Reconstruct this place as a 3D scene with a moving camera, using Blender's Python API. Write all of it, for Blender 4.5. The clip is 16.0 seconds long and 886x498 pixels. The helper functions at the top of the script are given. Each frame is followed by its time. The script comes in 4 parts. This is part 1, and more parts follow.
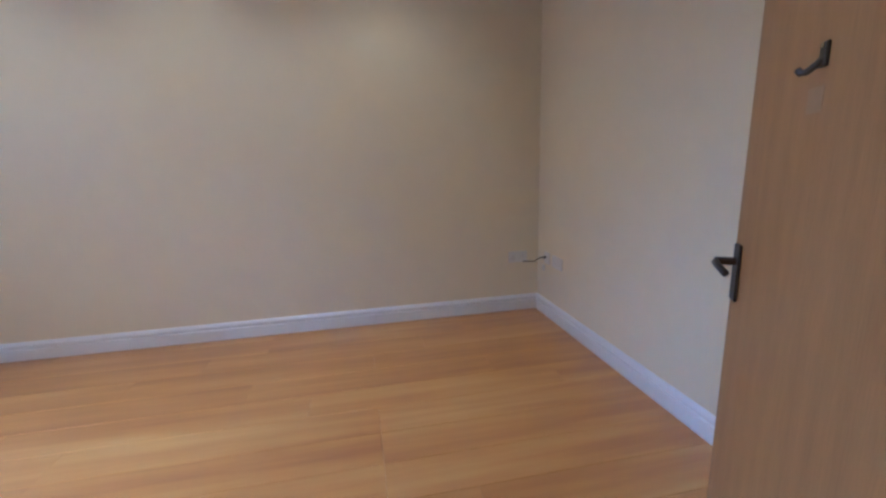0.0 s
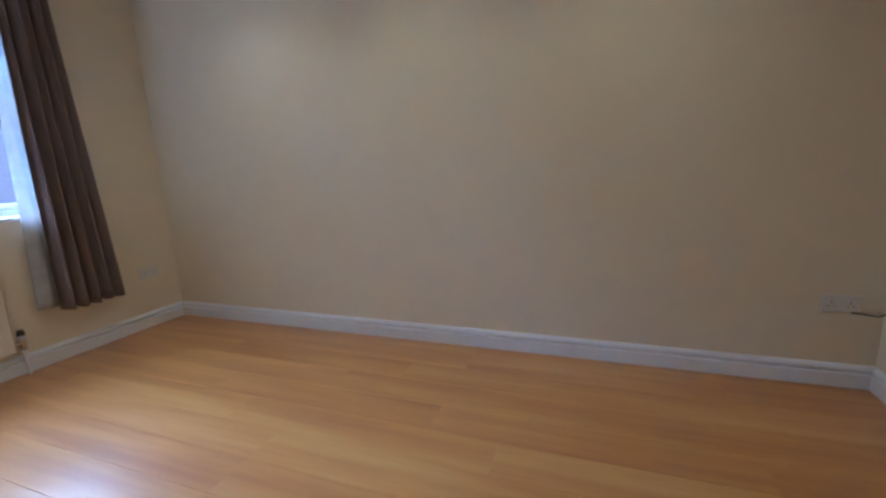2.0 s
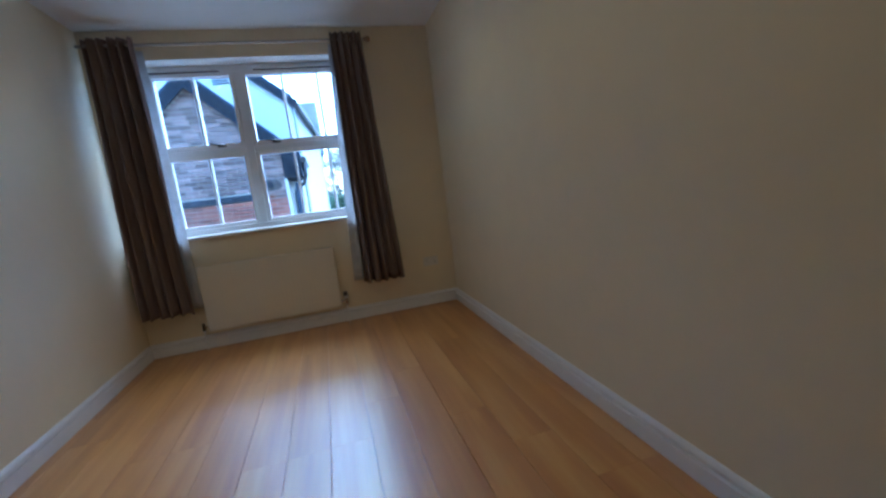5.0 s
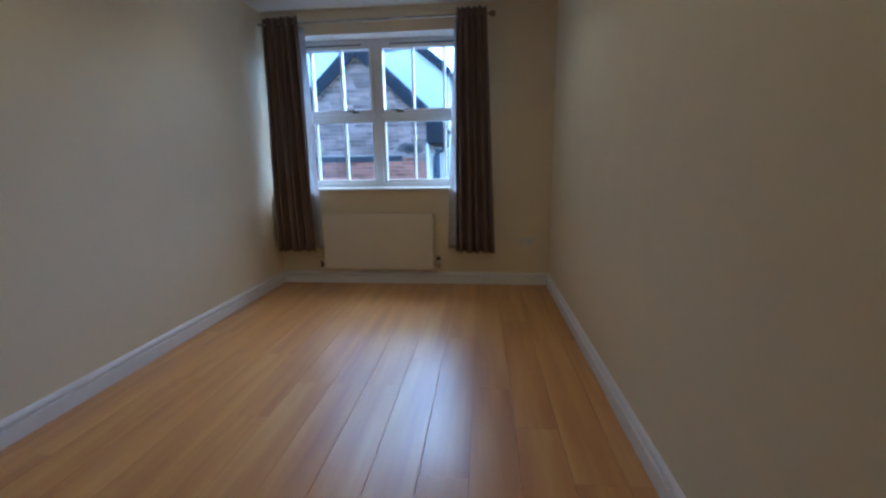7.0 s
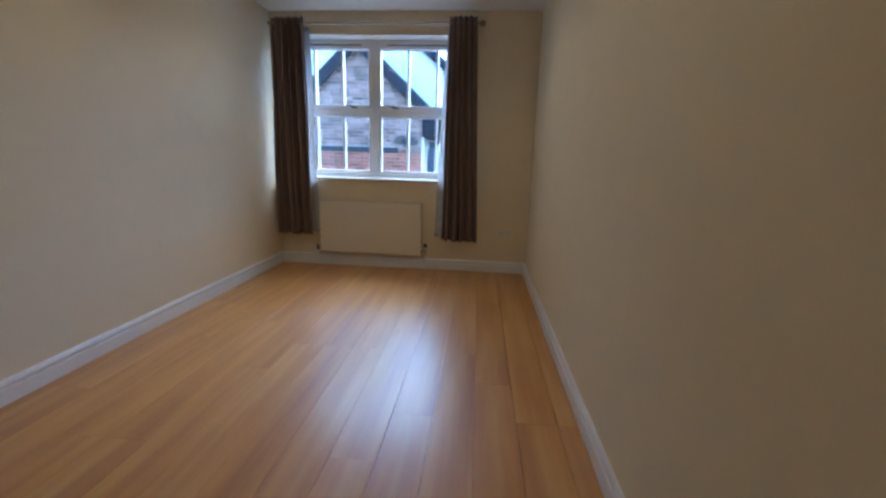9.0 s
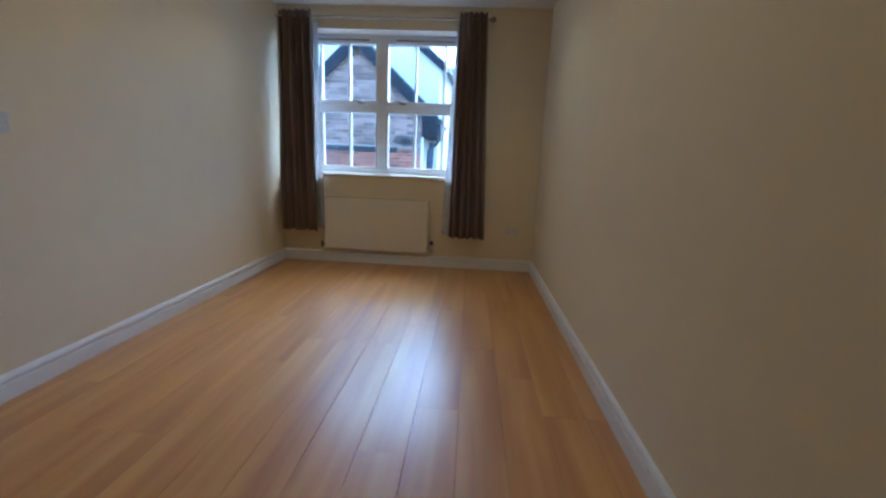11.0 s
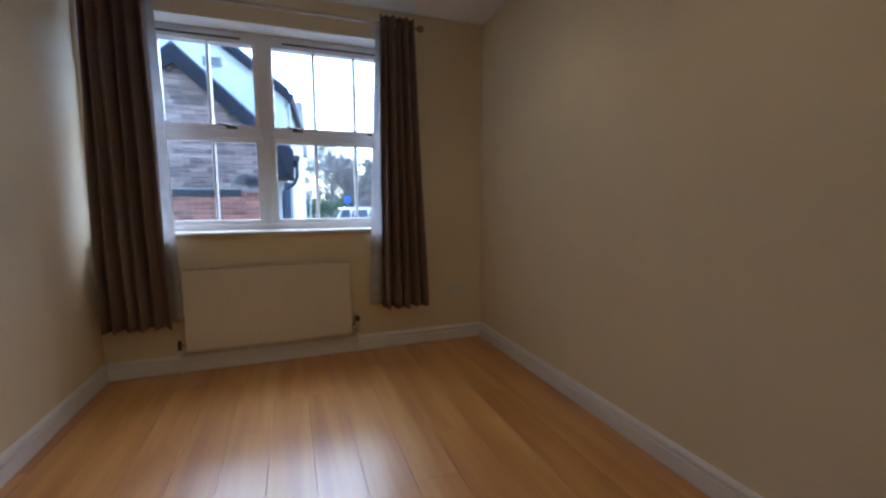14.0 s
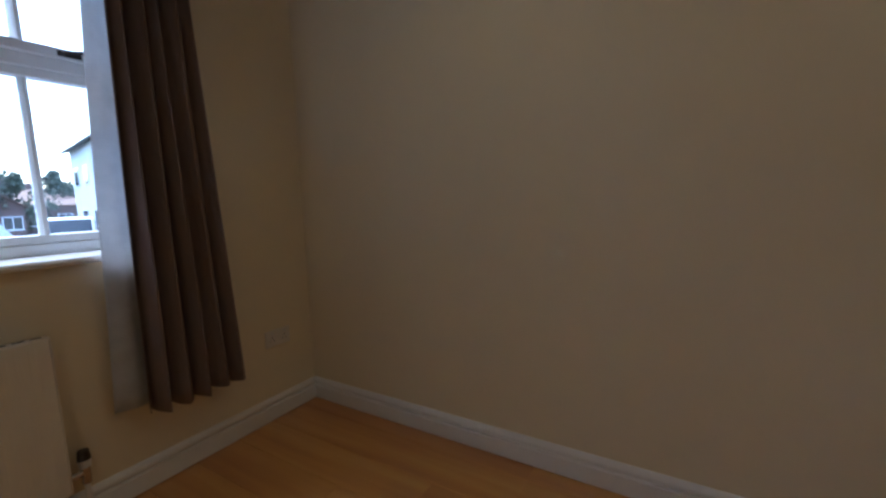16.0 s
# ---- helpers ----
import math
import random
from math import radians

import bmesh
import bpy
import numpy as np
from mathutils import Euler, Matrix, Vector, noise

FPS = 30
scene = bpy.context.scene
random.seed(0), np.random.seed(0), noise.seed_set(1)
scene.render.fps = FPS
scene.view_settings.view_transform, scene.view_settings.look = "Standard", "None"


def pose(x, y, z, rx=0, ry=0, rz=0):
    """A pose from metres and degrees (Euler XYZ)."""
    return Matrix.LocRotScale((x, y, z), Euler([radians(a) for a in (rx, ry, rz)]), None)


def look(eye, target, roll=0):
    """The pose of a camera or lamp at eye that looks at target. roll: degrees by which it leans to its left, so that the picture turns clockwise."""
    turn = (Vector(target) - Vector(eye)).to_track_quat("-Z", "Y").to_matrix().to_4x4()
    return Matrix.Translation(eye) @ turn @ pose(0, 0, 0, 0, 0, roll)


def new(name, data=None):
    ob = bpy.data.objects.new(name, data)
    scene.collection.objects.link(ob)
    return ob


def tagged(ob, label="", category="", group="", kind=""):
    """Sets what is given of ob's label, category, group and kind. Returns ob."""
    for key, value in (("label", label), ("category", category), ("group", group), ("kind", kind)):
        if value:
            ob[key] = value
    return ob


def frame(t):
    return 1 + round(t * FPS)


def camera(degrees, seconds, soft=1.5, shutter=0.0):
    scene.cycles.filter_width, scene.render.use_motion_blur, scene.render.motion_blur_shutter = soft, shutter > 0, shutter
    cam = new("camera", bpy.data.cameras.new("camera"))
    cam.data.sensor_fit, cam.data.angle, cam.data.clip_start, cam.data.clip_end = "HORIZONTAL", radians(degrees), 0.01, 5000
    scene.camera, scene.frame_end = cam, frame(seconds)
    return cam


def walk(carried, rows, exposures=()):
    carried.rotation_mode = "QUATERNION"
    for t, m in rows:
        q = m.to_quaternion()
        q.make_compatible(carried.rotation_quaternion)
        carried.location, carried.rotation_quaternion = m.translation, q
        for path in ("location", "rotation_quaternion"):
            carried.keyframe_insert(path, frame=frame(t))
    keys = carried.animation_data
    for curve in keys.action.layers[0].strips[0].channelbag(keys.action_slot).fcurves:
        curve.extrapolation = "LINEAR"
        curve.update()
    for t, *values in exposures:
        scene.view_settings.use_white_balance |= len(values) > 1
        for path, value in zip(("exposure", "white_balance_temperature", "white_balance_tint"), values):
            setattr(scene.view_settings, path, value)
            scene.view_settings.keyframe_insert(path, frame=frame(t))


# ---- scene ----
cam = camera(94.3, 16.0, soft=2.6)
PATH = [
    (0, (-0.2, 1.3, 1.12), (1.719, 0.911, 0.715), -1.7),
    (0.5, (-0.1, 1.245, 1.14), (1.856, 1.276, 0.723), -2.6),
    (1, (0.014, 1.288, 1.162), (1.964, 1.384, 0.727), -2.5),
    (1.5, (0.137, 1.341, 1.122), (2.077, 1.592, 0.705), -1.2),
    (2, (0.289, 1.25, 1.132), (2.127, 1.935, 0.741), -2.6),
    (2.5, (0.587, 1.144, 1.203), (2.131, 2.341, 0.773), -2.4),
    (3, (0.705, 1.123, 1.207), (2.194, 2.385, 0.773), -2.9),
    (3.5, (0.831, 1.103, 1.174), (2.131, 2.566, 0.763), -3.4),
    (4, (1.026, 0.966, 1.142), (2.022, 2.664, 0.788), -5.3),
    (6.5, (2.041, 0.577, 1.126), (2.018, 2.551, 0.81), -3.1),
    (7, (2.014, 0.574, 1.147), (1.825, 2.525, 0.753), -0.9),
    (7.5, (2.1, 0.502, 1.182), (1.867, 2.454, 0.818), -0.8),
    (8, (2.202, 0.356, 1.158), (1.732, 2.259, 0.76), 0.9),
    (8.5, (2.13, 0.244, 1.18), (1.812, 2.183, 0.806), 2.9),
    (9, (2.134, 0.217, 1.177), (1.973, 2.164, 0.747), 1.7),
    (11.5, (1.876, 0.236, 1.094), (1.767, 2.191, 0.685), 2.2),
    (12, (1.777, 0.385, 1.128), (1.693, 2.329, 0.663), 1.5),
    (12.5, (1.682, 0.572, 1.135), (1.618, 2.539, 0.779), 1.8),
    (13, (1.46, 0.717, 1.155), (1.779, 2.675, 0.899), 0.7),
    (13.5, (1.277, 0.995, 1.141), (1.782, 2.921, 0.953), -0.1),
    (14, (1.148, 1.362, 1.147), (1.836, 3.226, 0.922), -0.2),
    (14.5, (0.997, 1.673, 1.122), (2.056, 3.358, 0.926), -1.0),
    (15, (0.985, 2.03, 1.101), (2.234, 3.577, 0.883), -3.0),
    (15.5, (1.039, 2.381, 1.118), (2.437, 3.79, 0.871), -3.0),
    (16, (1.109, 2.689, 1.121), (2.807, 3.715, 0.869), -1.7),
]
walk(cam, [(t, look(eye, aim, lean)) for t, eye, aim, lean in PATH],
     [(0, 4.87, 4050, 10), (0.5, 4.67, 4050, 9), (1, 4.6, 4050, 8), (2, 4.43, 4150, 6), (3, 4.17, 4150, 5), (4, 3.65, 4200, 2), (6.5, 3.45, 4400, 1), (9, 3.85, 4700, 3),
      (11.5, 3.8, 4600, 0), (12.3, 3.75, 4650, 1), (13.5, 3.46, 5100, 7), (14.5, 3.2, 5250, 9), (15, 2.93, 5200, 10), (16, 3.08, 5000, 7)])


# ---------------------------------------------------------------- light
world = bpy.data.worlds.new("overcast_sky")
scene.world = world
world.use_nodes = True
wt = world.node_tree
sky = wt.nodes.new("ShaderNodeTexSky")
sky.sky_type = "NISHITA"
sky.sun_disc = False
sky.sun_elevation = radians(64)
sky.sun_rotation = radians(8)
sky.air_density, sky.dust_density, sky.ozone_density = 1.0, 3.0, 1.2
wt.links.new(sky.outputs[0], wt.nodes["Background"].inputs[0])
wt.nodes["Background"].inputs[1].default_value = 0.15

sun = new("sun", bpy.data.lights.new("sun", "SUN"))
sun.data.energy, sun.data.angle, sun.data.color = 0.70, radians(60), (1.0, 0.97, 0.93)
sun.matrix_world = look((0.61, 4.34, 8.99), (0, 0, 0))

DOWNLIGHT_W = 0.5
HALL_W = 0.08

# ---------------------------------------------------------------- sizes
W, E, S, N, H = -0.015, 2.652, -0.015, 4.508, 2.55     # room: wall faces and height
SK = 0.12                                               # skirting height
G = -1.0                                                # ground outside


# ---------------------------------------------------------------- materials
def mat(name, base, rough=0.5, metal=0.0, grain=0.0, scale=20.0, var=0.12, bump=0.0, bump_scale=200.0,
        stretch=(1, 1, 1), rnd=0.0, spec=0.5, coat=0.0):
    """A surface with two scales of variation, fine relief and a difference from object to object."""
    m = bpy.data.materials.new(name)
    m.use_nodes = True
    nt = m.node_tree
    b = nt.nodes["Principled BSDF"]
    b.inputs["Roughness"].default_value = rough
    b.inputs["Metallic"].default_value = metal
    b.inputs["Specular IOR Level"].default_value = spec
    b.inputs["Coat Weight"].default_value = coat
    tc = nt.nodes.new("ShaderNodeTexCoord")
    mp = nt.nodes.new("ShaderNodeMapping")
    mp.inputs["Scale"].default_value = stretch
    nt.links.new(tc.outputs["Object"], mp.inputs[0])
    big, small = nt.nodes.new("ShaderNodeTexNoise"), nt.nodes.new("ShaderNodeTexNoise")
    big.inputs["Scale"].default_value, small.inputs["Scale"].default_value = scale * 0.12, scale
    big.inputs["Detail"].default_value, small.inputs["Detail"].default_value = 3, 6
    nt.links.new(mp.outputs[0], big.inputs[0])
    nt.links.new(mp.outputs[0], small.inputs[0])
    add = nt.nodes.new("ShaderNodeMath")
    add.operation = "ADD"
    nt.links.new(big.outputs[0], add.inputs[0])
    nt.links.new(small.outputs[0], add.inputs[1])
    value = add
    if rnd:
        oi = nt.nodes.new("ShaderNodeObjectInfo")
        mul = nt.nodes.new("ShaderNodeMath")
        mul.operation = "MULTIPLY_ADD"
        mul.inputs[1].default_value, mul.inputs[2].default_value = rnd, -rnd / 2
        nt.links.new(oi.outputs["Random"], mul.inputs[0])
        value = nt.nodes.new("ShaderNodeMath")
        value.operation = "ADD"
        nt.links.new(add.outputs[0], value.inputs[0])
        nt.links.new(mul.outputs[0], value.inputs[1])
    ramp = nt.nodes.new("ShaderNodeValToRGB")
    ramp.color_ramp.elements[0].position, ramp.color_ramp.elements[1].position = 0.25, 0.75
    half = nt.nodes.new("ShaderNodeMath")
    half.operation = "MULTIPLY"
    half.inputs[1].default_value = 0.5
    nt.links.new(value.outputs[0], half.inputs[0])
    nt.links.new(half.outputs[0], ramp.inputs[0])
    ramp.color_ramp.elements[0].color = (*[c * (1 - var) for c in base], 1)
    ramp.color_ramp.elements[1].color = (*[min(1, c * (1 + var)) for c in base], 1)
    nt.links.new(ramp.outputs[0], b.inputs["Base Color"])
    if grain:
        rr = nt.nodes.new("ShaderNodeMapRange")
        rr.inputs[3].default_value, rr.inputs[4].default_value = rough - grain, rough + grain
        nt.links.new(big.outputs[0], rr.inputs[0])
        nt.links.new(rr.outputs[0], b.inputs["Roughness"])
    if bump:
        fine = nt.nodes.new("ShaderNodeTexNoise")
        fine.inputs["Scale"].default_value = bump_scale
        nt.links.new(mp.outputs[0], fine.inputs[0])
        bn = nt.nodes.new("ShaderNodeBump")
        bn.inputs["Strength"].default_value, bn.inputs["Distance"].default_value = bump, 0.002
        nt.links.new(fine.outputs[0], bn.inputs["Height"])
        nt.links.new(bn.outputs[0], b.inputs["Normal"])
    return m


def laminate(name):
    """Beech-look laminate: long streaks along the board, another print on each board."""
    m = bpy.data.materials.new(name)
    m.use_nodes = True
    nt = m.node_tree
    b = nt.nodes["Principled BSDF"]
    tc, oi = nt.nodes.new("ShaderNodeTexCoord"), nt.nodes.new("ShaderNodeObjectInfo")
    shift = nt.nodes.new("ShaderNodeVectorMath")
    shift.operation = "MULTIPLY_ADD"
    shift.inputs[1].default_value = (37, 53, 11)
    comb = nt.nodes.new("ShaderNodeCombineXYZ")
    for i in range(3):
        nt.links.new(oi.outputs["Random"], comb.inputs[i])
    nt.links.new(comb.outputs[0], shift.inputs[0])
    nt.links.new(tc.outputs["Object"], shift.inputs[2])
    fields = []
    for sc, st, det in ((1.0, (9, 0.75, 1), 2), (1.0, (24, 1.3, 1), 3), (1.0, (220, 6, 1), 2)):
        mp = nt.nodes.new("ShaderNodeMapping")
        mp.inputs["Scale"].default_value = st
        nt.links.new(shift.outputs[0], mp.inputs[0])
        n = nt.nodes.new("ShaderNodeTexNoise")
        n.inputs["Scale"].default_value, n.inputs["Detail"].default_value = sc, det
        nt.links.new(mp.outputs[0], n.inputs[0])
        fields.append(n)
    s1 = nt.nodes.new("ShaderNodeMix")
    s1.inputs[0].default_value = 0.28
    nt.links.new(fields[0].outputs[0], s1.inputs[2])
    nt.links.new(fields[1].outputs[0], s1.inputs[3])
    s2 = nt.nodes.new("ShaderNodeMix")
    s2.inputs[0].default_value = 0.06
    nt.links.new(s1.outputs[0], s2.inputs[2])
    nt.links.new(fields[2].outputs[0], s2.inputs[3])
    tone = nt.nodes.new("ShaderNodeMath")
    tone.operation = "MULTIPLY_ADD"
    tone.inputs[1].default_value = 0.06
    nt.links.new(oi.outputs["Random"], tone.inputs[0])
    nt.links.new(s2.outputs[0], tone.inputs[2])
    ramp = nt.nodes.new("ShaderNodeValToRGB")
    els = ramp.color_ramp.elements
    els[0].position, els[0].color = 0.36, FLOOR_DARK
    els[1].position, els[1].color = 0.74, FLOOR_LIGHT
    mid = els.new(0.55)
    mid.color = FLOOR_MID
    nt.links.new(tone.outputs[0], ramp.inputs[0])
    nt.links.new(ramp.outputs[0], b.inputs["Base Color"])
    rr = nt.nodes.new("ShaderNodeMapRange")
    rr.inputs[3].default_value, rr.inputs[4].default_value = 0.40, 0.50
    nt.links.new(fields[0].outputs[0], rr.inputs[0])
    nt.links.new(rr.outputs[0], b.inputs["Roughness"])
    b.inputs["Specular IOR Level"].default_value = 0.7
    b.inputs["Coat Weight"].default_value, b.inputs["Coat Roughness"].default_value = 0.95, 0.29
    bn = nt.nodes.new("ShaderNodeBump")
    bn.inputs["Strength"].default_value, bn.inputs["Distance"].default_value = 0.02, 0.001
    nt.links.new(fields[2].outputs[0], bn.inputs["Height"])
    nt.links.new(bn.outputs[0], b.inputs["Normal"])
    return m


def glass_mat(name):
    m = bpy.data.materials.new(name)
    m.use_nodes = True
    nt = m.node_tree
    nt.nodes.remove(nt.nodes["Principled BSDF"])
    clear, gloss, mix = nt.nodes.new("ShaderNodeBsdfTransparent"), nt.nodes.new("ShaderNodeBsdfGlossy"), nt.nodes.new("ShaderNodeMixShader")
    clear.inputs[0].default_value = (0.93, 0.96, 0.97, 1)
    gloss.inputs["Roughness"].default_value = 0.02
    fr = nt.nodes.new("ShaderNodeFresnel")
    nt.links.new(fr.outputs[0], mix.inputs[0])
    nt.links.new(clear.outputs[0], mix.inputs[1])
    nt.links.new(gloss.outputs[0], mix.inputs[2])
    nt.links.new(mix.outputs[0], nt.nodes["Material Output"].inputs[0])
    return m


def glow(name, colour, strength):
    m = bpy.data.materials.new(name)
    m.use_nodes = True
    b = m.node_tree.nodes["Principled BSDF"]
    b.inputs["Emission Color"].default_value = (*colour, 1)
    b.inputs["Emission Strength"].default_value = strength
    return m


def thin_cloth(name, base, through_share):
    """Woven cloth that lets part of the daylight behind it glow through."""
    m = bpy.data.materials.new(name)
    m.use_nodes = True
    nt = m.node_tree
    nt.nodes.remove(nt.nodes["Principled BSDF"])
    tc, n = nt.nodes.new("ShaderNodeTexCoord"), nt.nodes.new("ShaderNodeTexNoise")
    n.inputs["Scale"].default_value, n.inputs["Detail"].default_value = 18, 5
    nt.links.new(tc.outputs["Object"], n.inputs[0])
    ramp = nt.nodes.new("ShaderNodeValToRGB")
    els = ramp.color_ramp.elements
    els[0].position, els[0].color = 0.3, tuple(c * 0.86 for c in base) + (1,)
    els[1].position, els[1].color = 0.7, tuple(base) + (1,)
    nt.links.new(n.outputs[0], ramp.inputs[0])
    d, t, mx = nt.nodes.new("ShaderNodeBsdfDiffuse"), nt.nodes.new("ShaderNodeBsdfTranslucent"), nt.nodes.new("ShaderNodeMixShader")
    mx.inputs[0].default_value = through_share
    nt.links.new(ramp.outputs[0], d.inputs[0])
    nt.links.new(ramp.outputs[0], t.inputs[0])
    nt.links.new(d.outputs[0], mx.inputs[1])
    nt.links.new(t.outputs[0], mx.inputs[2])
    nt.links.new(mx.outputs[0], nt.nodes["Material Output"].inputs[0])
    return m


FLOOR_DARK, FLOOR_MID, FLOOR_LIGHT = (0.43, 0.176, 0.032, 1), (0.565, 0.268, 0.054, 1), (0.67, 0.385, 0.105, 1)
M_WALL = mat("cream_emulsion", (0.78, 0.69, 0.49), 0.75, scale=6, var=0.035, bump=0.12, bump_scale=160, spec=0.25)
M_CEIL = mat("white_ceiling_paint", (0.80, 0.79, 0.76), 0.85, scale=5, var=0.03, bump=0.1, bump_scale=120, spec=0.2)
M_GLOSS = mat("white_gloss_paint", (0.80, 0.80, 0.80), 0.32, scale=14, var=0.04, bump=0.05, bump_scale=60)
M_UPVC = mat("white_window_frame", (0.86, 0.88, 0.90), 0.3, scale=10, var=0.04)
M_FLOOR = laminate("beech_laminate")
M_UNDER = mat("dark_underlay", (0.05, 0.03, 0.02), 0.9)
M_GLASS = glass_mat("window_glass")
M_RAD = mat("cream_radiator_enamel", (0.76, 0.71, 0.60), 0.35, scale=8, var=0.03)
M_CHROME = mat("worn_chrome", (0.62, 0.60, 0.57), 0.25, 1.0, scale=60, var=0.1)
M_DARKMETAL = mat("dark_bronze_metal", (0.07, 0.06, 0.055), 0.38, 0.7, scale=80, var=0.2)
M_CURTAIN = mat("taupe_satin_curtain", (0.20, 0.148, 0.133), 0.68, scale=60, var=0.22, stretch=(6, 6, 0.35), bump=0.25, bump_scale=900)
M_LINING = thin_cloth("pale_curtain_lining", (0.72, 0.73, 0.75), 0.52)
M_POLE = mat("brushed_steel_pole", (0.45, 0.42, 0.38), 0.35, 0.9, scale=50, var=0.12)
M_FINIAL = mat("bronze_finial", (0.30, 0.20, 0.12), 0.4, 0.3, scale=60, var=0.15)
M_DOOR = mat("honey_veneer_door", (0.35, 0.185, 0.062), 0.42, scale=30, var=0.2, stretch=(7, 7, 0.5), bump=0.06, bump_scale=200)
M_PLASTIC = mat("white_switch_plastic", (0.66, 0.66, 0.66), 0.35, scale=30, var=0.03)
M_GREYPLATE = mat("white_socket_plastic", (0.72, 0.69, 0.62), 0.35, 0.0, scale=60, var=0.06)
M_PLATE = mat("pale_beige_patch", (0.38, 0.25, 0.14), 0.6, scale=60, var=0.1)
M_BLACK = mat("black_plastic", (0.02, 0.02, 0.02), 0.4, scale=50, var=0.2)
M_BULB = glow("warm_lamp_glass", (1.0, 0.74, 0.45), 3.0)

M_BRICK_OLD = mat("weathered_purple_brick", (0.25, 0.175, 0.15), 0.9, scale=35, var=0.5, rnd=1.0, bump=0.6, bump_scale=90)
M_BRICK_RED = mat("red_brick", (0.30, 0.125, 0.085), 0.9, scale=35, var=0.45, rnd=1.0, bump=0.6, bump_scale=90)
M_BRICK_FAR = mat("dull_red_brick", (0.17, 0.11, 0.095), 0.9, scale=9, var=0.25)
M_MORTAR = mat("lime_mortar", (0.36, 0.33, 0.29), 0.95, scale=60, var=0.2, bump=0.5, bump_scale=120)
M_TIMBER = mat("black_stained_timber", (0.020, 0.022, 0.028), 0.8, spec=0.2, scale=20, var=0.35, stretch=(1, 1, 1), bump=0.3, bump_scale=80)
M_SLATE = mat("blue_grey_slate", (0.05, 0.065, 0.095), 0.8, spec=0.25, scale=6, var=0.25, bump=0.4, bump_scale=40)
M_ROOFDARK = mat("dark_roof_felt", (0.06, 0.065, 0.06), 0.85, scale=8, var=0.3)
M_TILE = mat("brown_roof_tile", (0.16, 0.10, 0.075), 0.85, scale=8, var=0.3, bump=0.4, bump_scale=40)
M_RENDER = mat("white_render", (0.68, 0.67, 0.625), 0.9, scale=3, var=0.06, bump=0.4, bump_scale=60)
M_LEAD = mat("dark_lead_flashing", (0.035, 0.036, 0.042), 0.75, spec=0.25, scale=15, var=0.25)
M_PATCH = mat("weathered_mortar_repair", (0.235, 0.19, 0.165), 0.95, scale=25, var=0.45, bump=0.6, bump_scale=60)
M_SOOT = mat("sooty_brick", (0.085, 0.07, 0.062), 0.95, scale=30, var=0.5, bump=0.5, bump_scale=70)
M_ASPHALT = mat("worn_asphalt", (0.055, 0.055, 0.057), 0.9, scale=4, var=0.3, bump=0.5, bump_scale=30)
M_BARK = mat("grey_bark", (0.19, 0.18, 0.165), 0.95, scale=12, var=0.3, bump=0.5, bump_scale=30)
M_EVERGREEN = mat("dark_evergreen_needles", (0.10, 0.12, 0.085), 0.85, scale=3, var=0.45)
M_HEDGE = mat("clipped_hedge_leaves", (0.07, 0.11, 0.055), 0.85, scale=5, var=0.45)
M_CARWHITE = mat("white_car_paint", (0.80, 0.81, 0.82), 0.2, scale=3, var=0.03, coat=0.6)
M_CARGLASS = mat("dark_car_glass", (0.03, 0.035, 0.04), 0.08, scale=5, var=0.2)
M_TYRE = mat("black_tyre_rubber", (0.025, 0.025, 0.025), 0.9, scale=20, var=0.2)
M_RIM = mat("alloy_rim", (0.5, 0.5, 0.52), 0.3, 0.9, scale=20, var=0.1)
M_REDPAINT = mat("red_painted_panel", (0.45, 0.06, 0.06), 0.5, scale=10, var=0.1)
M_BLUESIGN = mat("blue_sign_enamel", (0.06, 0.13, 0.45), 0.4, scale=10, var=0.1)
M_GALV = mat("galvanised_steel", (0.42, 0.43, 0.44), 0.5, 0.6, scale=20, var=0.15)


# ---------------------------------------------------------------- mesh helpers
def obj(name, bm, material, parent=None, label="", smooth=False, recalc=True):
    if recalc:
        bmesh.ops.recalc_face_normals(bm, faces=bm.faces)
    me = bpy.data.meshes.new(name)
    bm.to_mesh(me)
    bm.free()
    if smooth:
        me.polygons.foreach_set("use_smooth", [True] * len(me.polygons))
    me.materials.append(material)
    ob = new(name, me)
    if parent:
        ob.parent = parent
    if label:
        ob["label"] = label
    return ob


def part(name, bm, material, parent, label="", smooth=False):
    return obj(name, bm, material, parent, label, smooth)


def thing(name, label, category, at=(0, 0, 0), turn=0, group="", kind=""):
    e = new(name)
    e.matrix_basis = pose(*at, 0, 0, turn)
    return tagged(e, label, category, group, kind)


def add_box(bm, a, b, bevel=0.0, m=None):
    r = bmesh.ops.create_cube(bm, size=1, matrix=Matrix.LocRotScale(
        [(p + q) / 2 for p, q in zip(a, b)], None, [abs(q - p) for p, q in zip(a, b)]))
    vs = r["verts"]
    if bevel:
        es = list({e for v in vs for e in v.link_edges})
        g = bmesh.ops.bevel(bm, geom=es, offset=bevel, segments=2, affect="EDGES", profile=0.5)
        vs = g["verts"]
    if m is not None:
        bmesh.ops.transform(bm, matrix=m, verts=vs)
    return bm


def box(a, b, bevel=0.0, m=None):
    return add_box(bmesh.new(), a, b, bevel, m)


def add_cyl(bm, p, q, r1, r2=None, seg=16):
    p, q = Vector(p), Vector(q)
    d = q - p
    m = Matrix.Translation((p + q) / 2) @ d.to_track_quat("Z", "Y").to_matrix().to_4x4()
    bmesh.ops.create_cone(bm, cap_ends=True, segments=seg, radius1=r1, radius2=r1 if r2 is None else r2, depth=d.length, matrix=m)
    return bm


